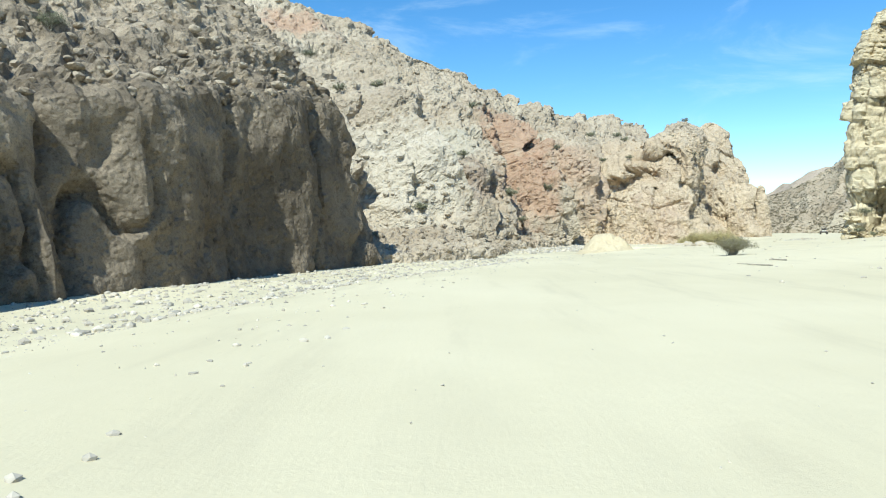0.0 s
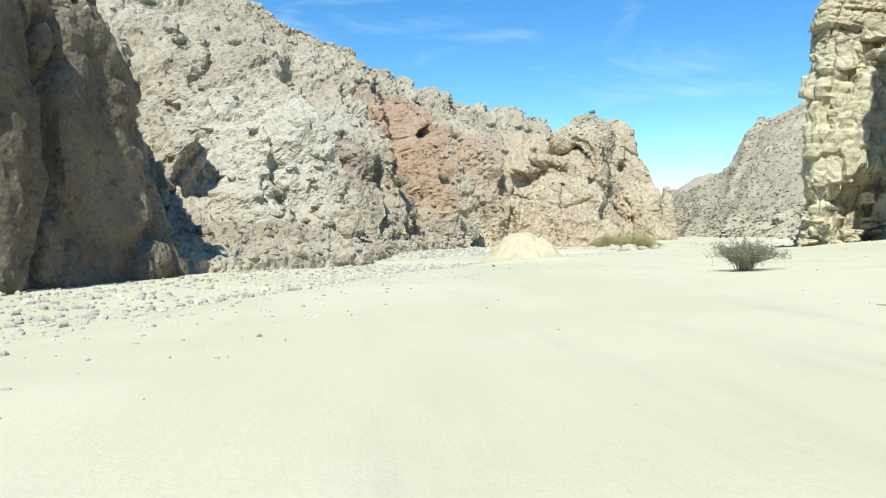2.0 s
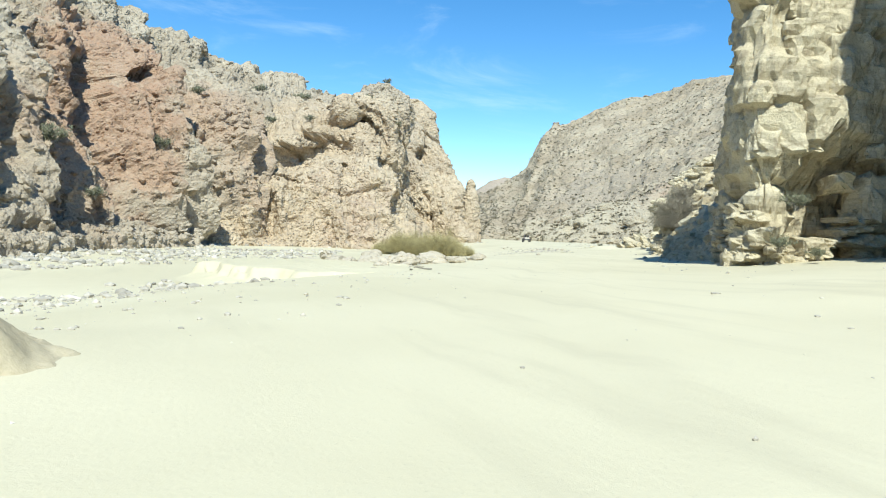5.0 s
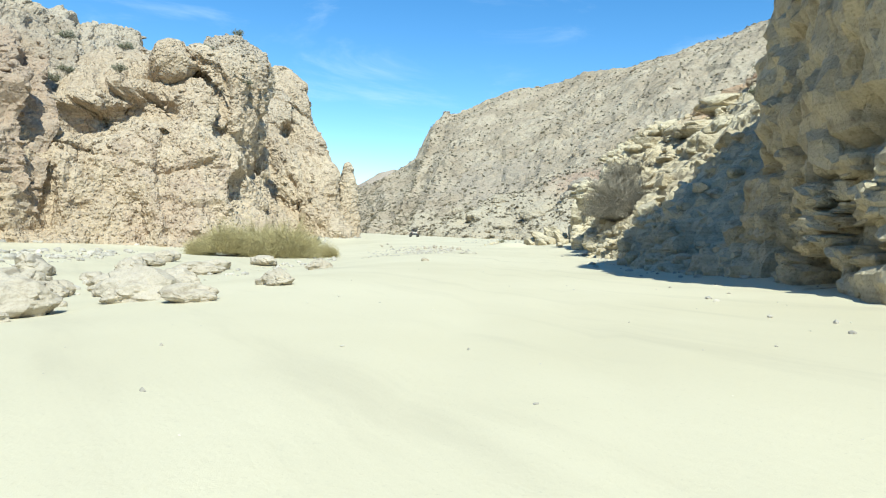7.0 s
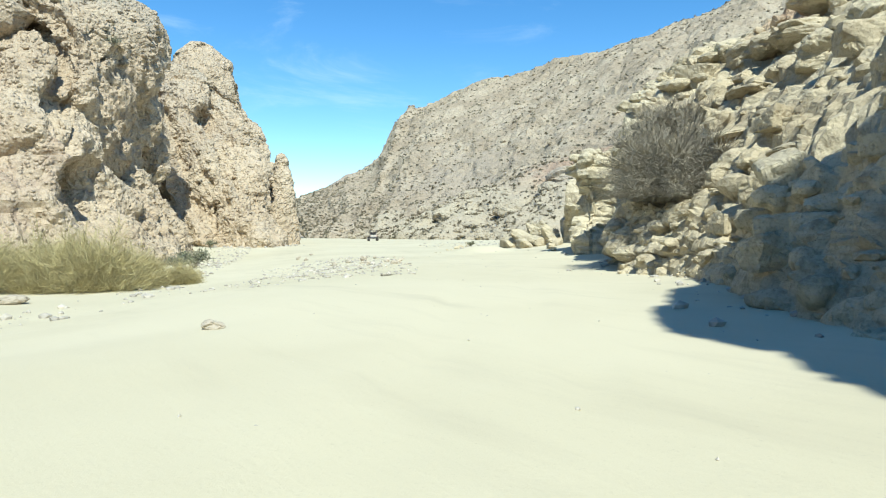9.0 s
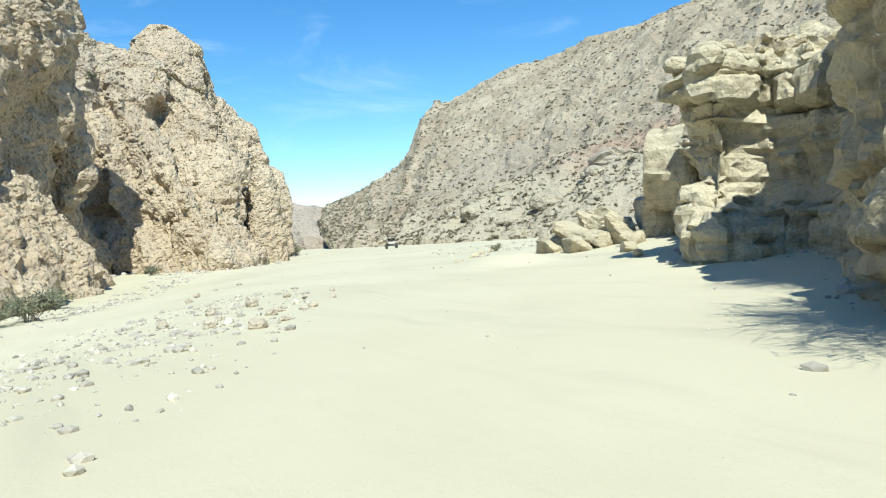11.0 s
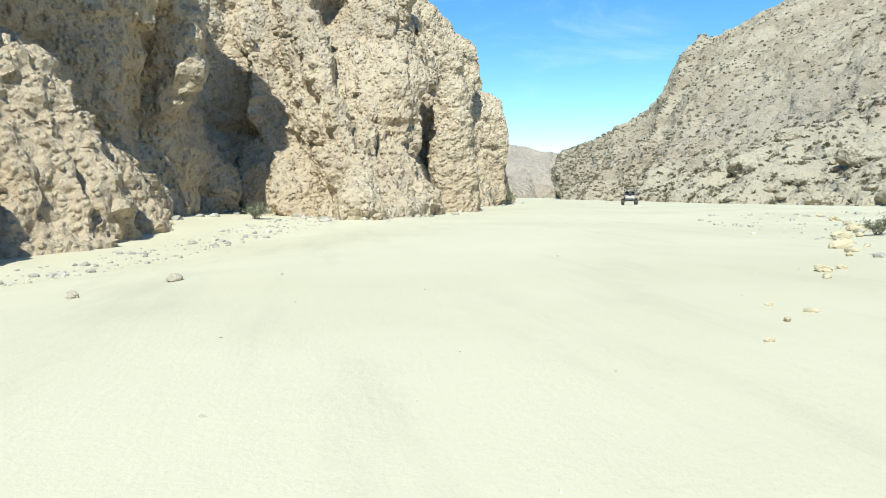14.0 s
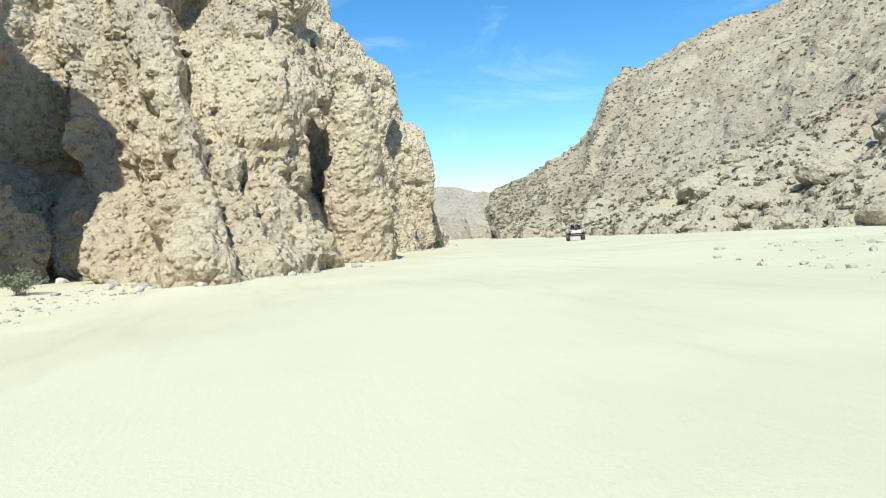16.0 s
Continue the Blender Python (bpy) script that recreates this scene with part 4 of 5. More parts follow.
boulder(67.9, 102.8, 2.7, 7, ROCK_LAYER, "great yellow sandstone slab jutting from the cliff", z=2.4, stretch=(1.0, 0.8, 1.15), turn=34, tip=5, group="fallen blocks")
boulder(68.7, 104.2, 2.3, 8, ROCK_LAYER, "yellow sandstone block propping the great slab", z=0.4, stretch=(1.0, 0.8, 1.1), turn=50, tip=-4, group="fallen blocks")


def rock_height(name, x, y, v0=0.9, v1=4.2):
    g, nr, v = SURFACES[name]
    ok = (v > v0) & (v < v1)
    d = np.where(ok, (g[:, :, 0] - x) ** 2 + (g[:, :, 1] - y) ** 2, 1e9)
    i = np.unravel_index(np.argmin(d), d.shape)
    return g[i]


for k, (x, y, size, st) in enumerate([(56.9, 82.4, 2.2, (1.3, .9, .7)), (57.3, 85.3, 1.8, (1.4, 1, .5)), (56.7, 81.2, 1.9, (1, .9, .8)), (58.6, 84, 2.4, (1.2, 1, .6)), (55.2, 84.6, 1.5, (1.2, .9, .5)), (59.6, 86.5, 2.4, (1.3, .9, .6)), (54.3, 82.4, 1.3, (1.3, .8, .5)), (60.5, 83.5, 2.8, (1.3, 1, .7)), (53.2, 86.8, 1.2, (1, 1, .6)), (57.8, 88.2, 1.7, (1.2, 1, .6)), (51.8, 80.6, 1.1, (1.2, 1, .6)), (48.8, 79.4, 1.0, (1, .9, .7))]):
    p = rock_height("cliff_layered", x, y)
    boulder(p[0], p[1], size, (k * 5 + 3) % 6, ROCK_LAYER, "angular sandstone slab resting on the talus slope", z=p[2] - 0.15 * size, stretch=st, turn=k * 47, tip=(k * 11) % 24 - 8, group="slabs on the slope")
spots, sizes = on_rock("cliff_layered", 230, 1.25, 3.4, 0.3, 1.2, 2.0, 0.3, window=(41, 66, 70, 92))
for k, (p, size) in enumerate(zip(spots, sizes)):
    boulder(p[0], p[1], size, 6 + k % 3, ROCK_LAYER, "angular yellow sandstone block on the talus slope", z=p[2] - 0.2 * size, stretch=(1.2, 0.9, 0.45 + 0.12 * (k % 4)), turn=k * 83, tip=(k * 17) % 44 - 12, group="blocks on the talus")
for k, (x, y, size) in enumerate([(115, 183, 6.5), (110, 155.5, 5), (118, 168, 4.5), (125, 190, 5), (142, 176, 9), (108, 163, 3.4), (131, 172, 5), (112, 172, 3), (121, 200, 4)]):
    p = rock_height("hill_scree", x, y)
    boulder(p[0], p[1], size, (k * 5) % 6, ROCK_FAR if k != 4 else ROCK_HILL, "large dark boulder perched on the hillside", z=p[2] - 0.1 * size, turn=k * 71, stretch=(1.1, .9, .8), group="hillside boulders")
for k, (x, y, size) in enumerate([(-4.6, 64.5, 1.9), (-2.6, 66.2, 1.2), (-1.0, 69.2, 1.3), (1.4, 72.5, 0.9), (-3.6, 61.2, 1.5), (-5.4, 58.2, 1.1), (3.2, 76.4, 0.8), (5.4, 82, 0.8), (8.2, 88, 0.9)]):
    boulder(x, y, size, (k + 4) % 6, STONE_PALE, "pale boulder at the foot of the hillside", turn=k * 39, group="boulders below the hillside")

for k, (x, y, size) in enumerate([(60.6, 108.9, 0.12), (61.4, 109.7, 0.16), (62.0, 110.1, 0.2), (61.9, 110.6, 0.1), (64.2, 112.4, 0.3), (64.6, 112.9, 0.34), (65.0, 113.0, 0.2), (66.6, 114.6, 0.3), (67.4, 115.4, 0.42), (67.9, 116.2, 0.5), (68.4, 116.1, 0.3), (69.2, 117.6, 0.5), (69.9, 118.4, 0.6), (70.6, 118.6, 0.4), (71.8, 119.9, 0.55), (72.6, 120.8, 0.6), (73.6, 121.9, 0.45), (75.2, 124.0, 0.5), (77.4, 127.0, 0.6), (79.0, 129.6, 0.5)]):
    boulder(x, y, size * 0.65, (k + 1) % 6, EARTH, "brown clod of crusted earth on the sand bank", turn=k * 57, tip=(k * 23) % 30, stretch=(1.3, 0.7, 0.8), group="clods on the bank")

# ---------------------------------------------------------------- desert plants
TWIG = plain_material("dry_grey_twigs", (0.26, 0.235, 0.18), 0.9, 0.3, 9.0)
LEAF_OLIVE = plain_material("olive_creosote_leaves", (0.18, 0.175, 0.085), 0.7, 0.35, 5.0, random_tint=0.5)
LEAF_YELLOW = plain_material("yellow_dry_stems", (0.47, 0.41, 0.205), 0.85, 0.3, 3.0, random_tint=0.5)
SCRUB = plain_material("dusty_brown_scrub", (0.235, 0.205, 0.135), 0.9, 0.3, 0.5, random_tint=0.5)
LEAF_GREY = plain_material("grey_green_leaves", (0.21, 0.22, 0.135), 0.8, 0.3, 5.0, random_tint=0.5)


def tube(vs, fs, pts, r0, r1):
    """A three-sided tapered twig along pts."""
    base = len(vs)
    n = len(pts)
    for k, p in enumerate(pts):
        r = r0 + (r1 - r0) * k / (n - 1)
        t = pts[min(k + 1, n - 1)] - pts[max(k - 1, 0)]
        t = t / (np.linalg.norm(t) + 1e-9)
        u = np.cross(t, (0.3, 0.9, 0.2))
        u /= np.linalg.norm(u) + 1e-9
        w = np.cross(t, u)
        for j in range(3):
            vs.append(p + r * (u * math.cos(2.094 * j) + w * math.sin(2.094 * j)))
    for k in range(n - 1):
        for j in range(3):
            a, b = base + 3 * k + j, base + 3 * k + (j + 1) % 3
            fs.append((a, b, b + 3))
            fs.append((a, b + 3, a + 3))


def shrub(name, label, seed, stems, spread, height, twigs, leaves, leaf_size, leaf_mat, twig_mat=None, droop=0.2, blades=False, up=0.6):
    """A desert shrub on an Empty: branches, and a crown of many small leaves or blades. About 2 * spread wide."""
    rng = np.random.default_rng(seed)
    root = new(name)
    vs, fs, tips = [], [], []
    for _ in range(stems):
        a, lean = rng.uniform(0, 6.283), rng.uniform(0.1, 1.0) ** 0.7
        L = height * rng.uniform(0.7, 1.15)
        end = np.array((math.cos(a) * spread * lean, math.sin(a) * spread * lean, L * (1.05 - 0.55 * lean ** 2)))
        start = np.array((rng.normal(0, 0.08 * spread), rng.normal(0, 0.08 * spread), -0.08))
        pts = [start + (end - start) * t + np.array((0, 0, height * 0.35 * math.sin(t * 3.1) * lean * (1 - droop))) + rng.normal(0, 0.035 * height, 3) * (t > 0) for t in np.linspace(0, 1, 6)]
        tube(vs, fs, pts, 0.014 * height + 0.004, 0.004)
        for _ in range(twigs):
            t = rng.uniform(0.3, 1.0)
            k = min(int(t * 5), 4)
            o = pts[k] + (pts[k + 1] - pts[k]) * (t * 5 - k)
            d = (end - start) / np.linalg.norm(end - start) * 0.6 + rng.normal(0, 0.55, 3) + np.array((0, 0, 0.25))
            d = d / np.linalg.norm(d) * height * rng.uniform(0.14, 0.36)
            mid = o + d * 0.5 + rng.normal(0, 0.02 * height, 3)
            tube(vs, fs, [o, mid, o + d], 0.006 + 0.002 * height, 0.003)
            tips += [o + d, mid, o]
    mesh = mesh_ob("woody_frame", vs, fs, twig_mat or TWIG, shade=False)
    mesh.parent = root
    if leaves:
        tips = np.array(tips)
        c = tips[rng.integers(len(tips), size=leaves)] + rng.normal(0, 0.05 * height, (leaves, 3))
        c[:, 2] = np.maximum(c[:, 2], 0.02)
        if blades:
            c *= (1, 1, 0.8)
            c[:, 2] *= rng.uniform(0.05, 1, leaves)
            d = c * (1, 1, 0.3) / (np.linalg.norm(c, axis=1, keepdims=True) + 1e-6) * 0.5 + rng.normal(0, 0.35, (leaves, 3)) + (0, 0, up)
            d = d / np.linalg.norm(d, axis=1, keepdims=True) * leaf_size * rng.uniform(0.5, 1.3, (leaves, 1))
            w = np.cross(d, rng.normal(0, 1, (leaves, 3)))
            w = w / (np.linalg.norm(w, axis=1, keepdims=True) + 1e-9) * 0.006
            tri = np.stack([c - w, c + w, c + d], 1)
        else:
            d = rng.normal(0, 1, (leaves, 3))
            d = d / np.linalg.norm(d, axis=1, keepdims=True) * leaf_size * rng.uniform(0.6, 1.4, (leaves, 1))
            w = np.cross(d, rng.normal(0, 1, (leaves, 3)))
            w = w / (np.linalg.norm(w, axis=1, keepdims=True) + 1e-9) * leaf_size * 0.32
            tri = np.stack([c, c + d * 0.5 + w, c + d, c + d * 0.5 - w], 1)
        k = tri.shape[1]
        crown = mesh_ob("foliage", tri.reshape(-1, 3), np.arange(leaves * k).reshape(-1, k), leaf_mat, shade=False)
        crown.parent = root
    return tagged(root, label, "shrub", "desert shrubs")


def plant(model, x, y, scale=1.0, turn=0, z=None, sink=0.05, label=""):
    if z is None:
        z = float(ground_z(np.array([x]), np.array([y]))[0])
    ob = copy_thing(model, pose(x, y, z - sink * scale, 0, 0, turn))
    ob.scale = (scale, scale, scale)
    if label:
        ob["label"] = label
    return ob


creosote = shrub("shrub", "olive-green creosote shrub on the wash sand", 3, 70, 1.15, 0.8, 12, 9000, 0.036, LEAF_OLIVE)
creosote.matrix_world = pose(15.2, 36.0, 0.12, 0, 0, 20)
creosote_b = shrub("shrub", "small olive shrub on the rocky slope", 4, 22, 0.75, 0.75, 6, 1700, 0.065, LEAF_GREY)
creosote_b.matrix_world = pose(*rock_height("cliff_hillside", -4.5, 70), 0, 0, 0)
yellow = shrub("shrub", "yellow-green broom-like shrub at the rock foot", 5, 90, 1.6, 1.9, 7, 22000, 0.5, LEAF_YELLOW, LEAF_YELLOW, blades=True, droop=0.7, up=0.35)
yellow.matrix_world = pose(36.2, 102.0, -0.75, 0, 0, 0)
dead = shrub("shrub", "large bare tangled grey shrub on a rock ledge", 6, 70, 2.4, 1.9, 60, 24000, 0.32, TWIG, droop=0.1, blades=True, up=-0.1)
p = rock_height("cliff_layered", 54.4, 86.0)
dead.matrix_world = pose(p[0], p[1], p[2] + 0.1, 0, 0, 0)
dead.scale = (1.1, 1.1, 1.1)
p = rock_height("cliff_layered", 57.2, 88.0)
plant(dead, p[0], p[1], 0.9, 140, z=p[2] - 1.0, label="bare grey shrub casting thin shade on the sand")

for x, y, sc, tn in [(37.9, 101.4, 0.85, 50), (39.6, 100.6, 1.2, 120), (41.4, 101.9, 0.75, 200), (38.6, 103.2, 1.15, 330), (43.2, 102.6, 0.5, 15), (34.8, 103.2, 0.65, 80)]:
    plant(yellow, x, y, sc, tn)
for x, y, sc, tn in [(47.2, 115.6, 1.5, 10), (48.2, 122.2, 1.2, 80), (46.0, 114.4, 1.1, 140), (64.6, 147.4, 1.7, 30), (81, 184, 2.6, 60), (55, 138.4, 1.0, 100), (71, 118.5, 0.6, 10), (83, 188, 2.0, 200)]:
    plant(creosote_b, x, y, sc, tn, label="grey-green shrub at the foot of the rock")
for x, y, sc, tn in [(-5.6, 72, 1.8, 30), (-7.5, 66, 1.9, 90), (8.4, 94.5, 2.0, 150), (15.5, 110.6, 1.6, 210), (-2.8, 74, 1.4, 260), (2, 92, 1.3, 300), (-10, 96, 1.6, 20), (-14, 88, 1.5, 60), (4, 120, 1.6, 100), (20, 130, 1.5, 140), (-20, 100, 1.6, 180), (28, 135, 1.5, 220), (-1, 84, 1.0, 20), (11, 101, 1.2, 75), (30, 150, 1.6, 0), (38, 160, 1.7, 45)]:
    q = rock_height("cliff_hillside", x, y)
    plant(creosote_b, q[0], q[1], sc, tn, z=q[2] + 0.05)
for x, y, sc, tn in [(-18, 26, 1.6, 0), (-17, 31, 1.0, 50), (-20, 36, 1.2, 100), (-16, 41, 1.0, 150), (-22, 30, 1.3, 200)]:
    q = rock_height("cliff_near", x, y, 2.2)
    plant(creosote_b, q[0], q[1], sc, tn, z=q[2] + 0.05, label="dry grey shrub on the rubble top of the cliff")
for x, y, sc, tn in [(104, 151, 2.2, 0), (106, 156.5, 1.6, 90), (100, 146, 1.3, 180)]:
    q = rock_height("hill_scree", x, y, 0.5)
    plant(creosote, q[0], q[1], sc, tn, z=q[2], label="olive shrub at the foot of the hillside")
for x, y, z, sc, tn in [(36.0, 60.8, 1.0, 0.75, 40), (36.3, 60.4, 2.6, 0.8, 130), (36.6, 59.6, 0.75, 0.55, 220)]:
    plant(creosote_b, x, y, sc, tn, z=z, label="wispy grey shrub growing from the cliff foot")
for x, y, sc in [(37.5, 129, 1.0), (33, 128, 1.1), (42, 132, 1.0), (29, 132, 1.2), (47, 140, 1.1), (54, 158, 1.0), (45, 128, 0.8), (35, 140, 1.3)]:
    q = rock_height("cliff_buttress", x, y, 2.0)
    plant(creosote_b, q[0], q[1], sc, x * 31 % 360, z=q[2], label="small grey shrub on top of the buttress")
for x, y, sc in [(60, 88, 0.9), (57, 79.5, 0.8), (62, 82, 1.0), (64, 90, 1.0)]:
    q = rock_height("cliff_layered", x, y, 1.0)
    plant(creosote_b, q[0], q[1], sc, x * 31 % 360, z=q[2], label="small grey shrub among sandstone blocks")

# scrub over the far hillside: little tufts, too many to count
pts, sz = on_rock("hill_scree", 13000, 0.8, 4.0, 0.16, 0.75, 2.2, 0.2)
RNG2 = np.random.default_rng(9)
tri = []
for p, s in zip(pts, sz):
    for _ in range(9):
        d = RNG2.normal(0, 1, 3) * (1, 1, 0.5) + (0, 0, 0.8)
        d = d / np.linalg.norm(d) * s
        w = np.cross(d, RNG2.normal(0, 1, 3))
        w = w / (np.linalg.norm(w) + 1e-9) * 0.28 * s
        tri.append((p - w * 0.4, p + d * 0.6 - w, p + d, p + d * 0.6 + w))
tri = np.array(tri)
tagged(mesh_ob("hillside_scrub", tri.reshape(-1, 3), np.arange(len(tri) * 4).reshape(-1, 4), SCRUB, shade=False), "sparse dark scrub dotted over the hillside", "scrub", kind="stuff")

# jointed blocks of sandstone standing proud of the layered cliff
def course_stone(seed):
    n = 7
    r = np.random.default_rng(700 + seed)
    t = np.array((-1, -0.84, -0.45, 0, 0.45, 0.84, 1))
    U, V = np.meshgrid(t, t, indexing="ij")
    vs, fs = [], []
    for ax in range(3):
        for side in (-1, 1):
            q = np.zeros((n, n, 3))
            q[:, :, ax], q[:, :, (ax + 1) % 3], q[:, :, (ax + 2) % 3] = side, U, V
            fs.append(grid_faces(n, n, flip=side < 0) + len(vs) * n * n)
            vs.append(q.reshape(-1, 3))
    v, back = np.unique(np.round(np.concatenate(vs), 5), axis=0, return_inverse=True)
    faces = back.reshape(-1)[np.concatenate(fs)]
    m = (np.abs(v) ** 7).sum(1) ** (1 / 7)
    v = v / m[:, None] * 0.5
    for _ in range(3):
        nrm = r.normal(0, 1, 3) * (1, 1, 0.6)
        nrm /= np.linalg.norm(nrm)
        v = v - np.maximum(v @ nrm - r.uniform(0.42, 0.58), 0)[:, None] * nrm
    v = v * (1 + r.uniform(-0.15, 0.15) * v[:, 2:3] * 2) + v * (0.35 * facets(v + seed * 5.1, 0.45, 170 + seed, 60))[:, None] + r.normal(0, 0.012, v.shape)
    me = bpy.data.meshes.new("stone")
    me.from_pydata(v.tolist(), [], faces.tolist())
    me.materials.append(ROCK_LAYER)
    return me


COURSE_STONES = [course_stone(k) for k in range(14)]


def jointed(rows, n, z0, z1, wide, tall, proud, owner, seed):
    """Broken blocks set into a rock face along a foot line; proud(z) is how far the face there stands out of it."""
    rng = np.random.default_rng(seed)
    line, run = along(rows, 0.1)
    for k in range(n):
        big = rng.random() ** 1.6
        L, h = wide[0] + (wide[1] - wide[0]) * big * rng.uniform(0.6, 1), tall[0] + (tall[1] - tall[0]) * big * rng.uniform(0.4, 1)
        z = z0 + (z1 - z0) * rng.random()
        i = int(rng.integers(3, len(run) - 3))
        x, y, b = line[i, :3]
        tx, ty = line[min(i + 8, len(run) - 1), :2] - line[max(i - 8, 0), :2]
        deep = rng.uniform(1.3, 1.8)
        out = deep / 2 - proud(z) - rng.normal(0.03, 0.13)
        ob = new("stone", COURSE_STONES[rng.integers(len(COURSE_STONES))])
        place = Matrix.Translation((x + math.sin(radians(b)) * out, y + math.cos(radians(b)) * out, z))
        lean = Euler((rng.normal(0, 0.06), rng.normal(0.04, 0.06), math.atan2(ty, tx) + rng.normal(0, 0.16))).to_matrix().to_4x4()
        ob.matrix_world = place @ lean @ Matrix.Diagonal((L, deep, h, 1))
        ob.parent = owner


layered = bpy.data.objects["cliff_layered"]
jointed(CLIFF_D[1:6], 75, 0.0, 2.8, (0.4, 1.3), (0.2, 0.9), lambda z: 0.3 - 0.1 * z, layered, 1)
jointed(CLIFF_D[1:6], 70, 2.5, 16.0, (0.6, 2.6), (0.5, 2.8), lambda z: 0.0 - 0.03 * z, layered, 2)

# driftwood on the sand
for x, y, L, tn in [(5.2, 79.0, 3.2, 25), (11.7, 25.4, 1.6, 120), (13.5, 27.2, 0.9, 100), (46.0, 90.0, 0.8, 30), (8.5, 41, 0.5, 80), (22.5, 63.9, 1.0, 60), (22.7, 64.3, 0.8, 30), (21.5, 62.0, 0.6, 70), (22.1, 62.3, 0.5, 130), (22.4, 63.6, 0.7, 45), (52.9, 101.6, 0.45, 55)]:
    vs, fs = [], []
    rr = np.random.default_rng(int(x * 10))
    bend = np.cumsum(rr.normal(0, 0.05 * L, (7, 2)), axis=0)
    line = [np.array((L * (t - 0.5), bend[k, 0], 0.03 + 0.04 * abs(bend[k, 1]))) for k, t in enumerate(np.linspace(0, 1, 7))]
    tube(vs, fs, line, 0.035, 0.012)
    tube(vs, fs, [line[3], line[3] + np.array((0.12 * L, 0.14 * L, 0.05))], 0.018, 0.006)
    ob = mesh_ob("driftwood", vs, fs, TWIG)
    ob.matrix_world = pose(x, y, float(ground_z(np.array([x]), np.array([y]))[0]), 0, 0, tn)
    tagged(ob, "weathered grey driftwood stick lying on the sand", "stick", "driftwood")

# ---------------------------------------------------------------- buggy ahead
BLACK = plain_material("black_plastic", (0.025, 0.025, 0.027), 0.55, 0.3)
RUBBER = plain_material("dusty_rubber", (0.06, 0.055, 0.048), 0.9, 0.3)
STEEL = plain_material("grey_painted_steel", (0.16, 0.16, 0.16), 0.5, 0.2)
DUSTY_WHITE = plain_material("dusty_white_panel", (0.55, 0.52, 0.46), 0.6, 0.2)
LAMP_RED = plain_material("red_lamp_glass", (0.35, 0.02, 0.015), 0.3, 0.2)


def block(lx, ly, lz, at, bevel=0.04, taper=1.0):
    bm = bmesh.new()
    bmesh.ops.create_cube(bm, size=1)
    for v in bm.verts:
        k = taper if v.co.z > 0 else 1
        v.co = Vector((v.co.x * lx * k + at[0], v.co.y * ly * k + at[1], v.co.z * lz + at[2]))
    bmesh.ops.bevel(bm, geom=bm.edges[:], offset=bevel, segments=2, affect="EDGES")
    return bm


def round_part(r, w, at, seg=28, bevel=0.05):
    bm = bmesh.new()
    bmesh.ops.create_cone(bm, cap_ends=True, segments=seg, radius1=r, radius2=r, depth=w)
    bmesh.ops.bevel(bm, geom=[e for e in bm.edges if abs(e.verts[0].co.z - e.verts[1].co.z) < 1e-6], offset=bevel, segments=2, affect="EDGES")
    bmesh.ops.rotate(bm, verts=bm.verts, cent=(0, 0, 0), matrix=Matrix.Rotation(radians(90), 3, "Y"))
    bmesh.ops.translate(bm, verts=bm.verts, vec=at)
    return bm


def bar(a, b, r=0.03):
    bm = bmesh.new()
    d = Vector(b) - Vector(a)
    bmesh.ops.create_cone(bm, cap_ends=True, segments=10, radius1=r, radius2=r, depth=d.length)
    bmesh.ops.transform(bm, verts=bm.verts, matrix=Matrix.Translation((Vector(a) + Vector(b)) / 2) @ d.to_track_quat("Z", "Y").to_matrix().to_4x4())
    return bm


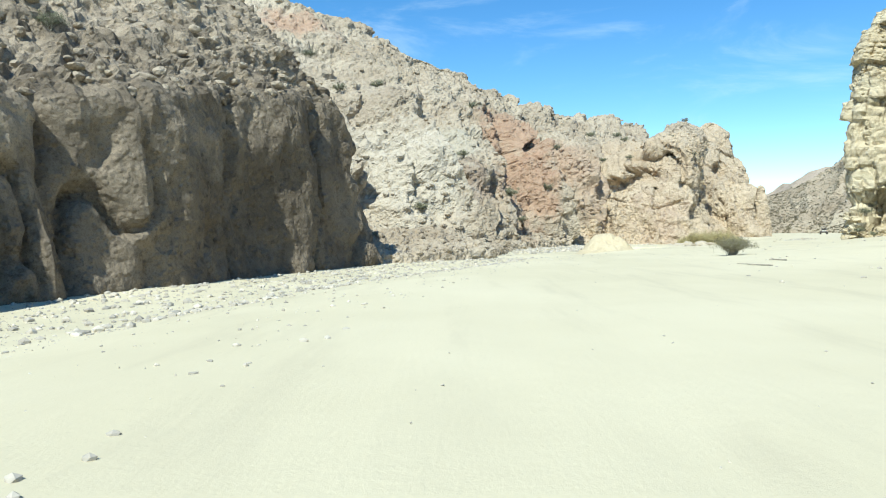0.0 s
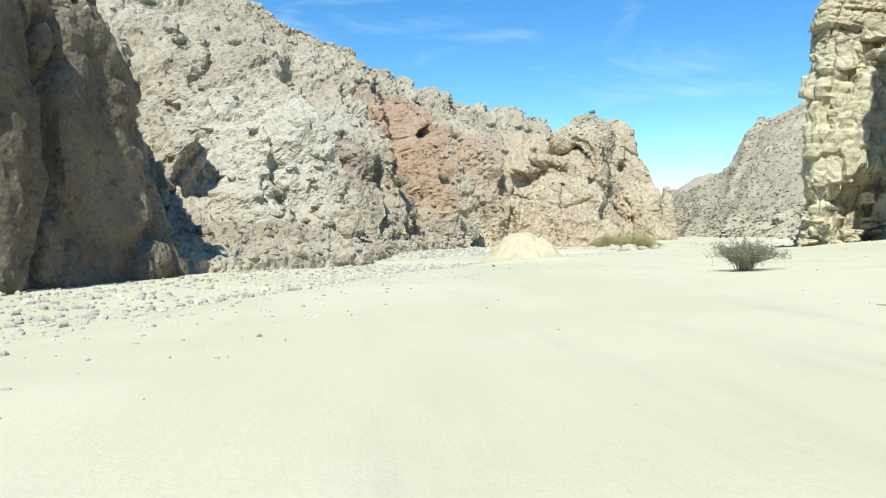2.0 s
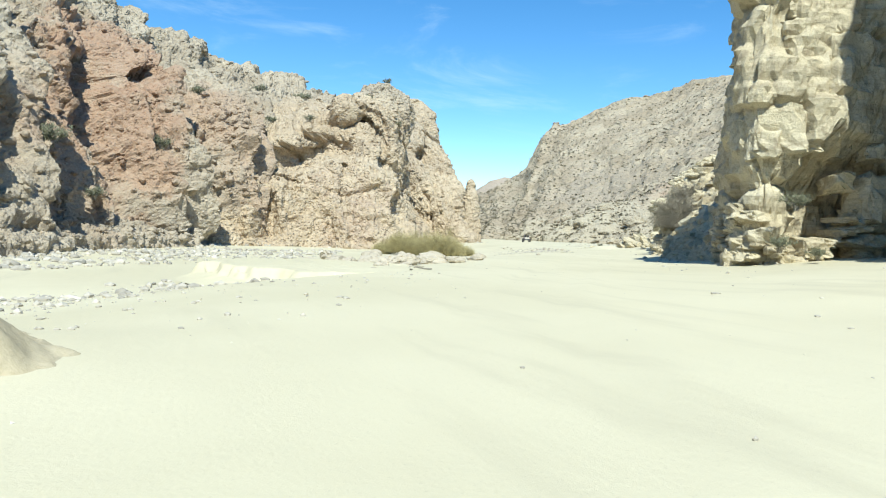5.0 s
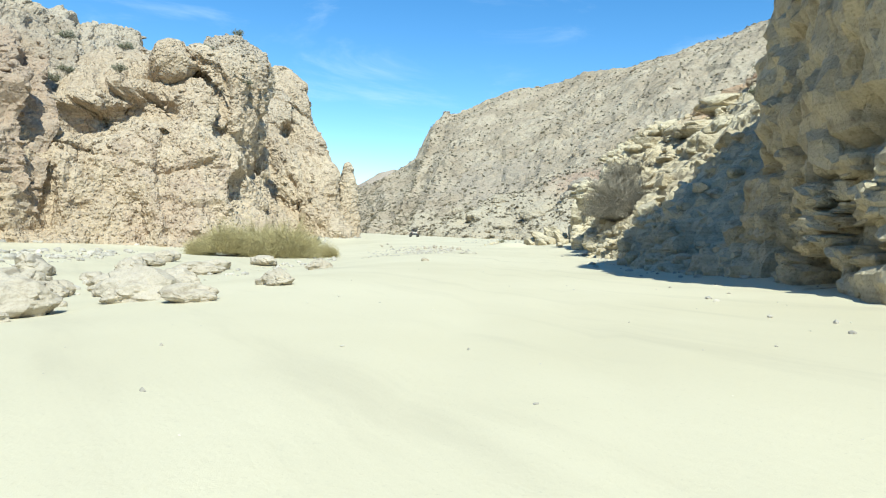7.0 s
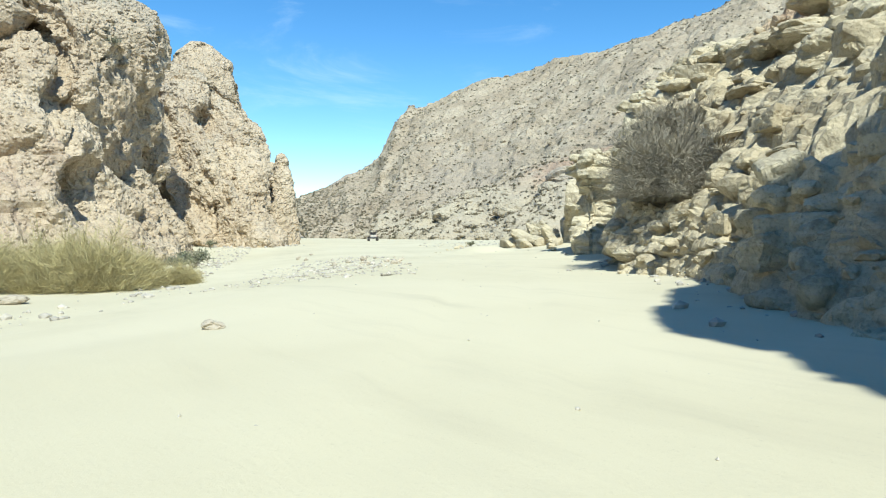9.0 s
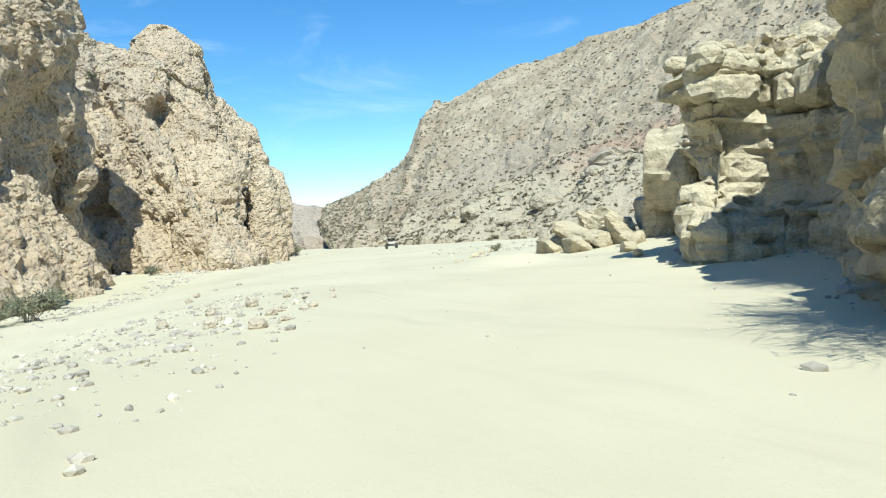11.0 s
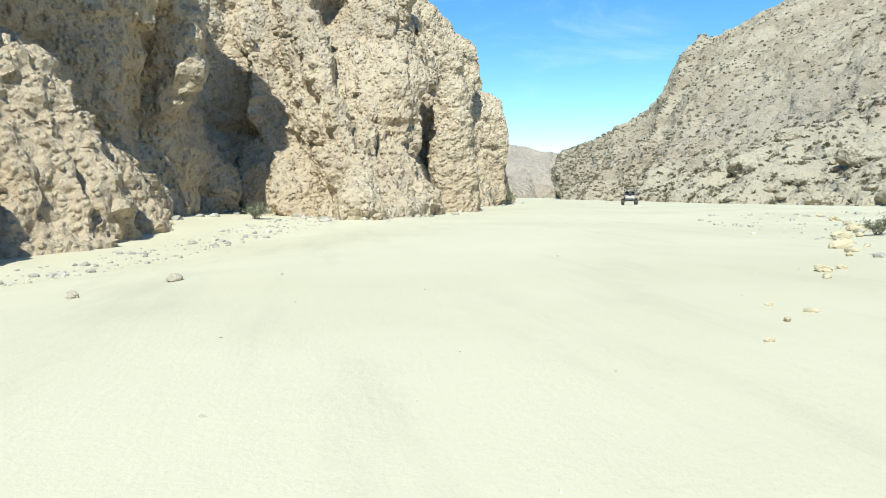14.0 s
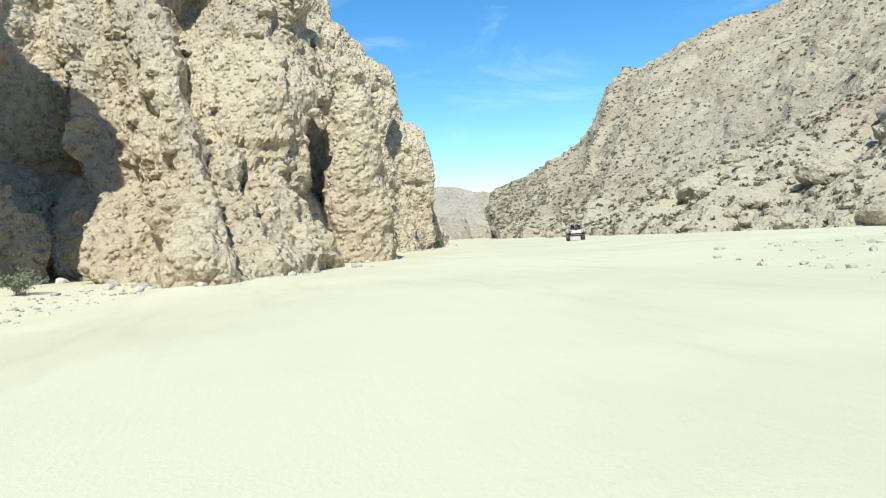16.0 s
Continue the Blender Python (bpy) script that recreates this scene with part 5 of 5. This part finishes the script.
def buggy():
    root = new("off_road_buggy")
    body = part("body", block(1.35, 2.5, 0.5, (0, 0, 0.72), 0.1, 0.92), BLACK, root)
    part("bumper", bar((-0.55, -1.38, 0.62), (0.55, -1.38, 0.62), 0.04), STEEL, root)
    part("hood", block(1.2, 0.9, 0.3, (0, 0.95, 1.0), 0.08, 0.85), DUSTY_WHITE, root, "dusty white hood")
    part("tailgate", block(1.15, 0.08, 0.35, (0, -1.28, 0.95), 0.03), DUSTY_WHITE, root, "dusty white tailgate")
    part("roof", block(1.3, 1.5, 0.07, (0, -0.2, 1.92), 0.03, 0.95), BLACK, root)
    for sx in (-1, 1):
        part("roll_bar", bar((0.6 * sx, -1.0, 0.95), (0.56 * sx, -0.85, 1.9)), STEEL, root)
        part("roll_bar", bar((0.6 * sx, 0.75, 1.05), (0.56 * sx, 0.3, 1.9)), STEEL, root)
        part("roll_bar", bar((0.56 * sx, -0.85, 1.9), (0.56 * sx, 0.3, 1.9)), STEEL, root)
        part("seat", block(0.46, 0.16, 0.7, (0.3 * sx, -0.4, 1.25), 0.06, 0.85), BLACK, root)
        part("tail_lamp", block(0.14, 0.05, 0.1, (0.52 * sx, -1.33, 0.98), 0.015), LAMP_RED, body, "red tail lamp")
        for sy in (-1, 1):
            wheel = part("wheel", round_part(0.07, 0.34, (0.74 * sx, 0.95 * sy, 0.37), 12, 0.01), STEEL, root)
            part("tyre", round_part(0.37, 0.26, (0.74 * sx, 0.95 * sy, 0.37), 32, 0.06), RUBBER, wheel)
            part("rim", round_part(0.2, 0.29, (0.74 * sx, 0.95 * sy, 0.37), 20, 0.02), STEEL, wheel)
            part("fender", block(0.34, 0.85, 0.06, (0.7 * sx, 0.95 * sy, 0.84), 0.025), BLACK, root)
    part("spare_tyre", round_part(0.33, 0.22, (0, -1.18, 1.35), 28, 0.05), RUBBER, root)
    return tagged(root, "small open black and white off-road buggy with roll cage", "buggy")


car = buggy()
car.matrix_world = pose(95.0, 178.0, float(ground_z(np.array([95.0]), np.array([178.0]))[0]), 0, 0, -24)
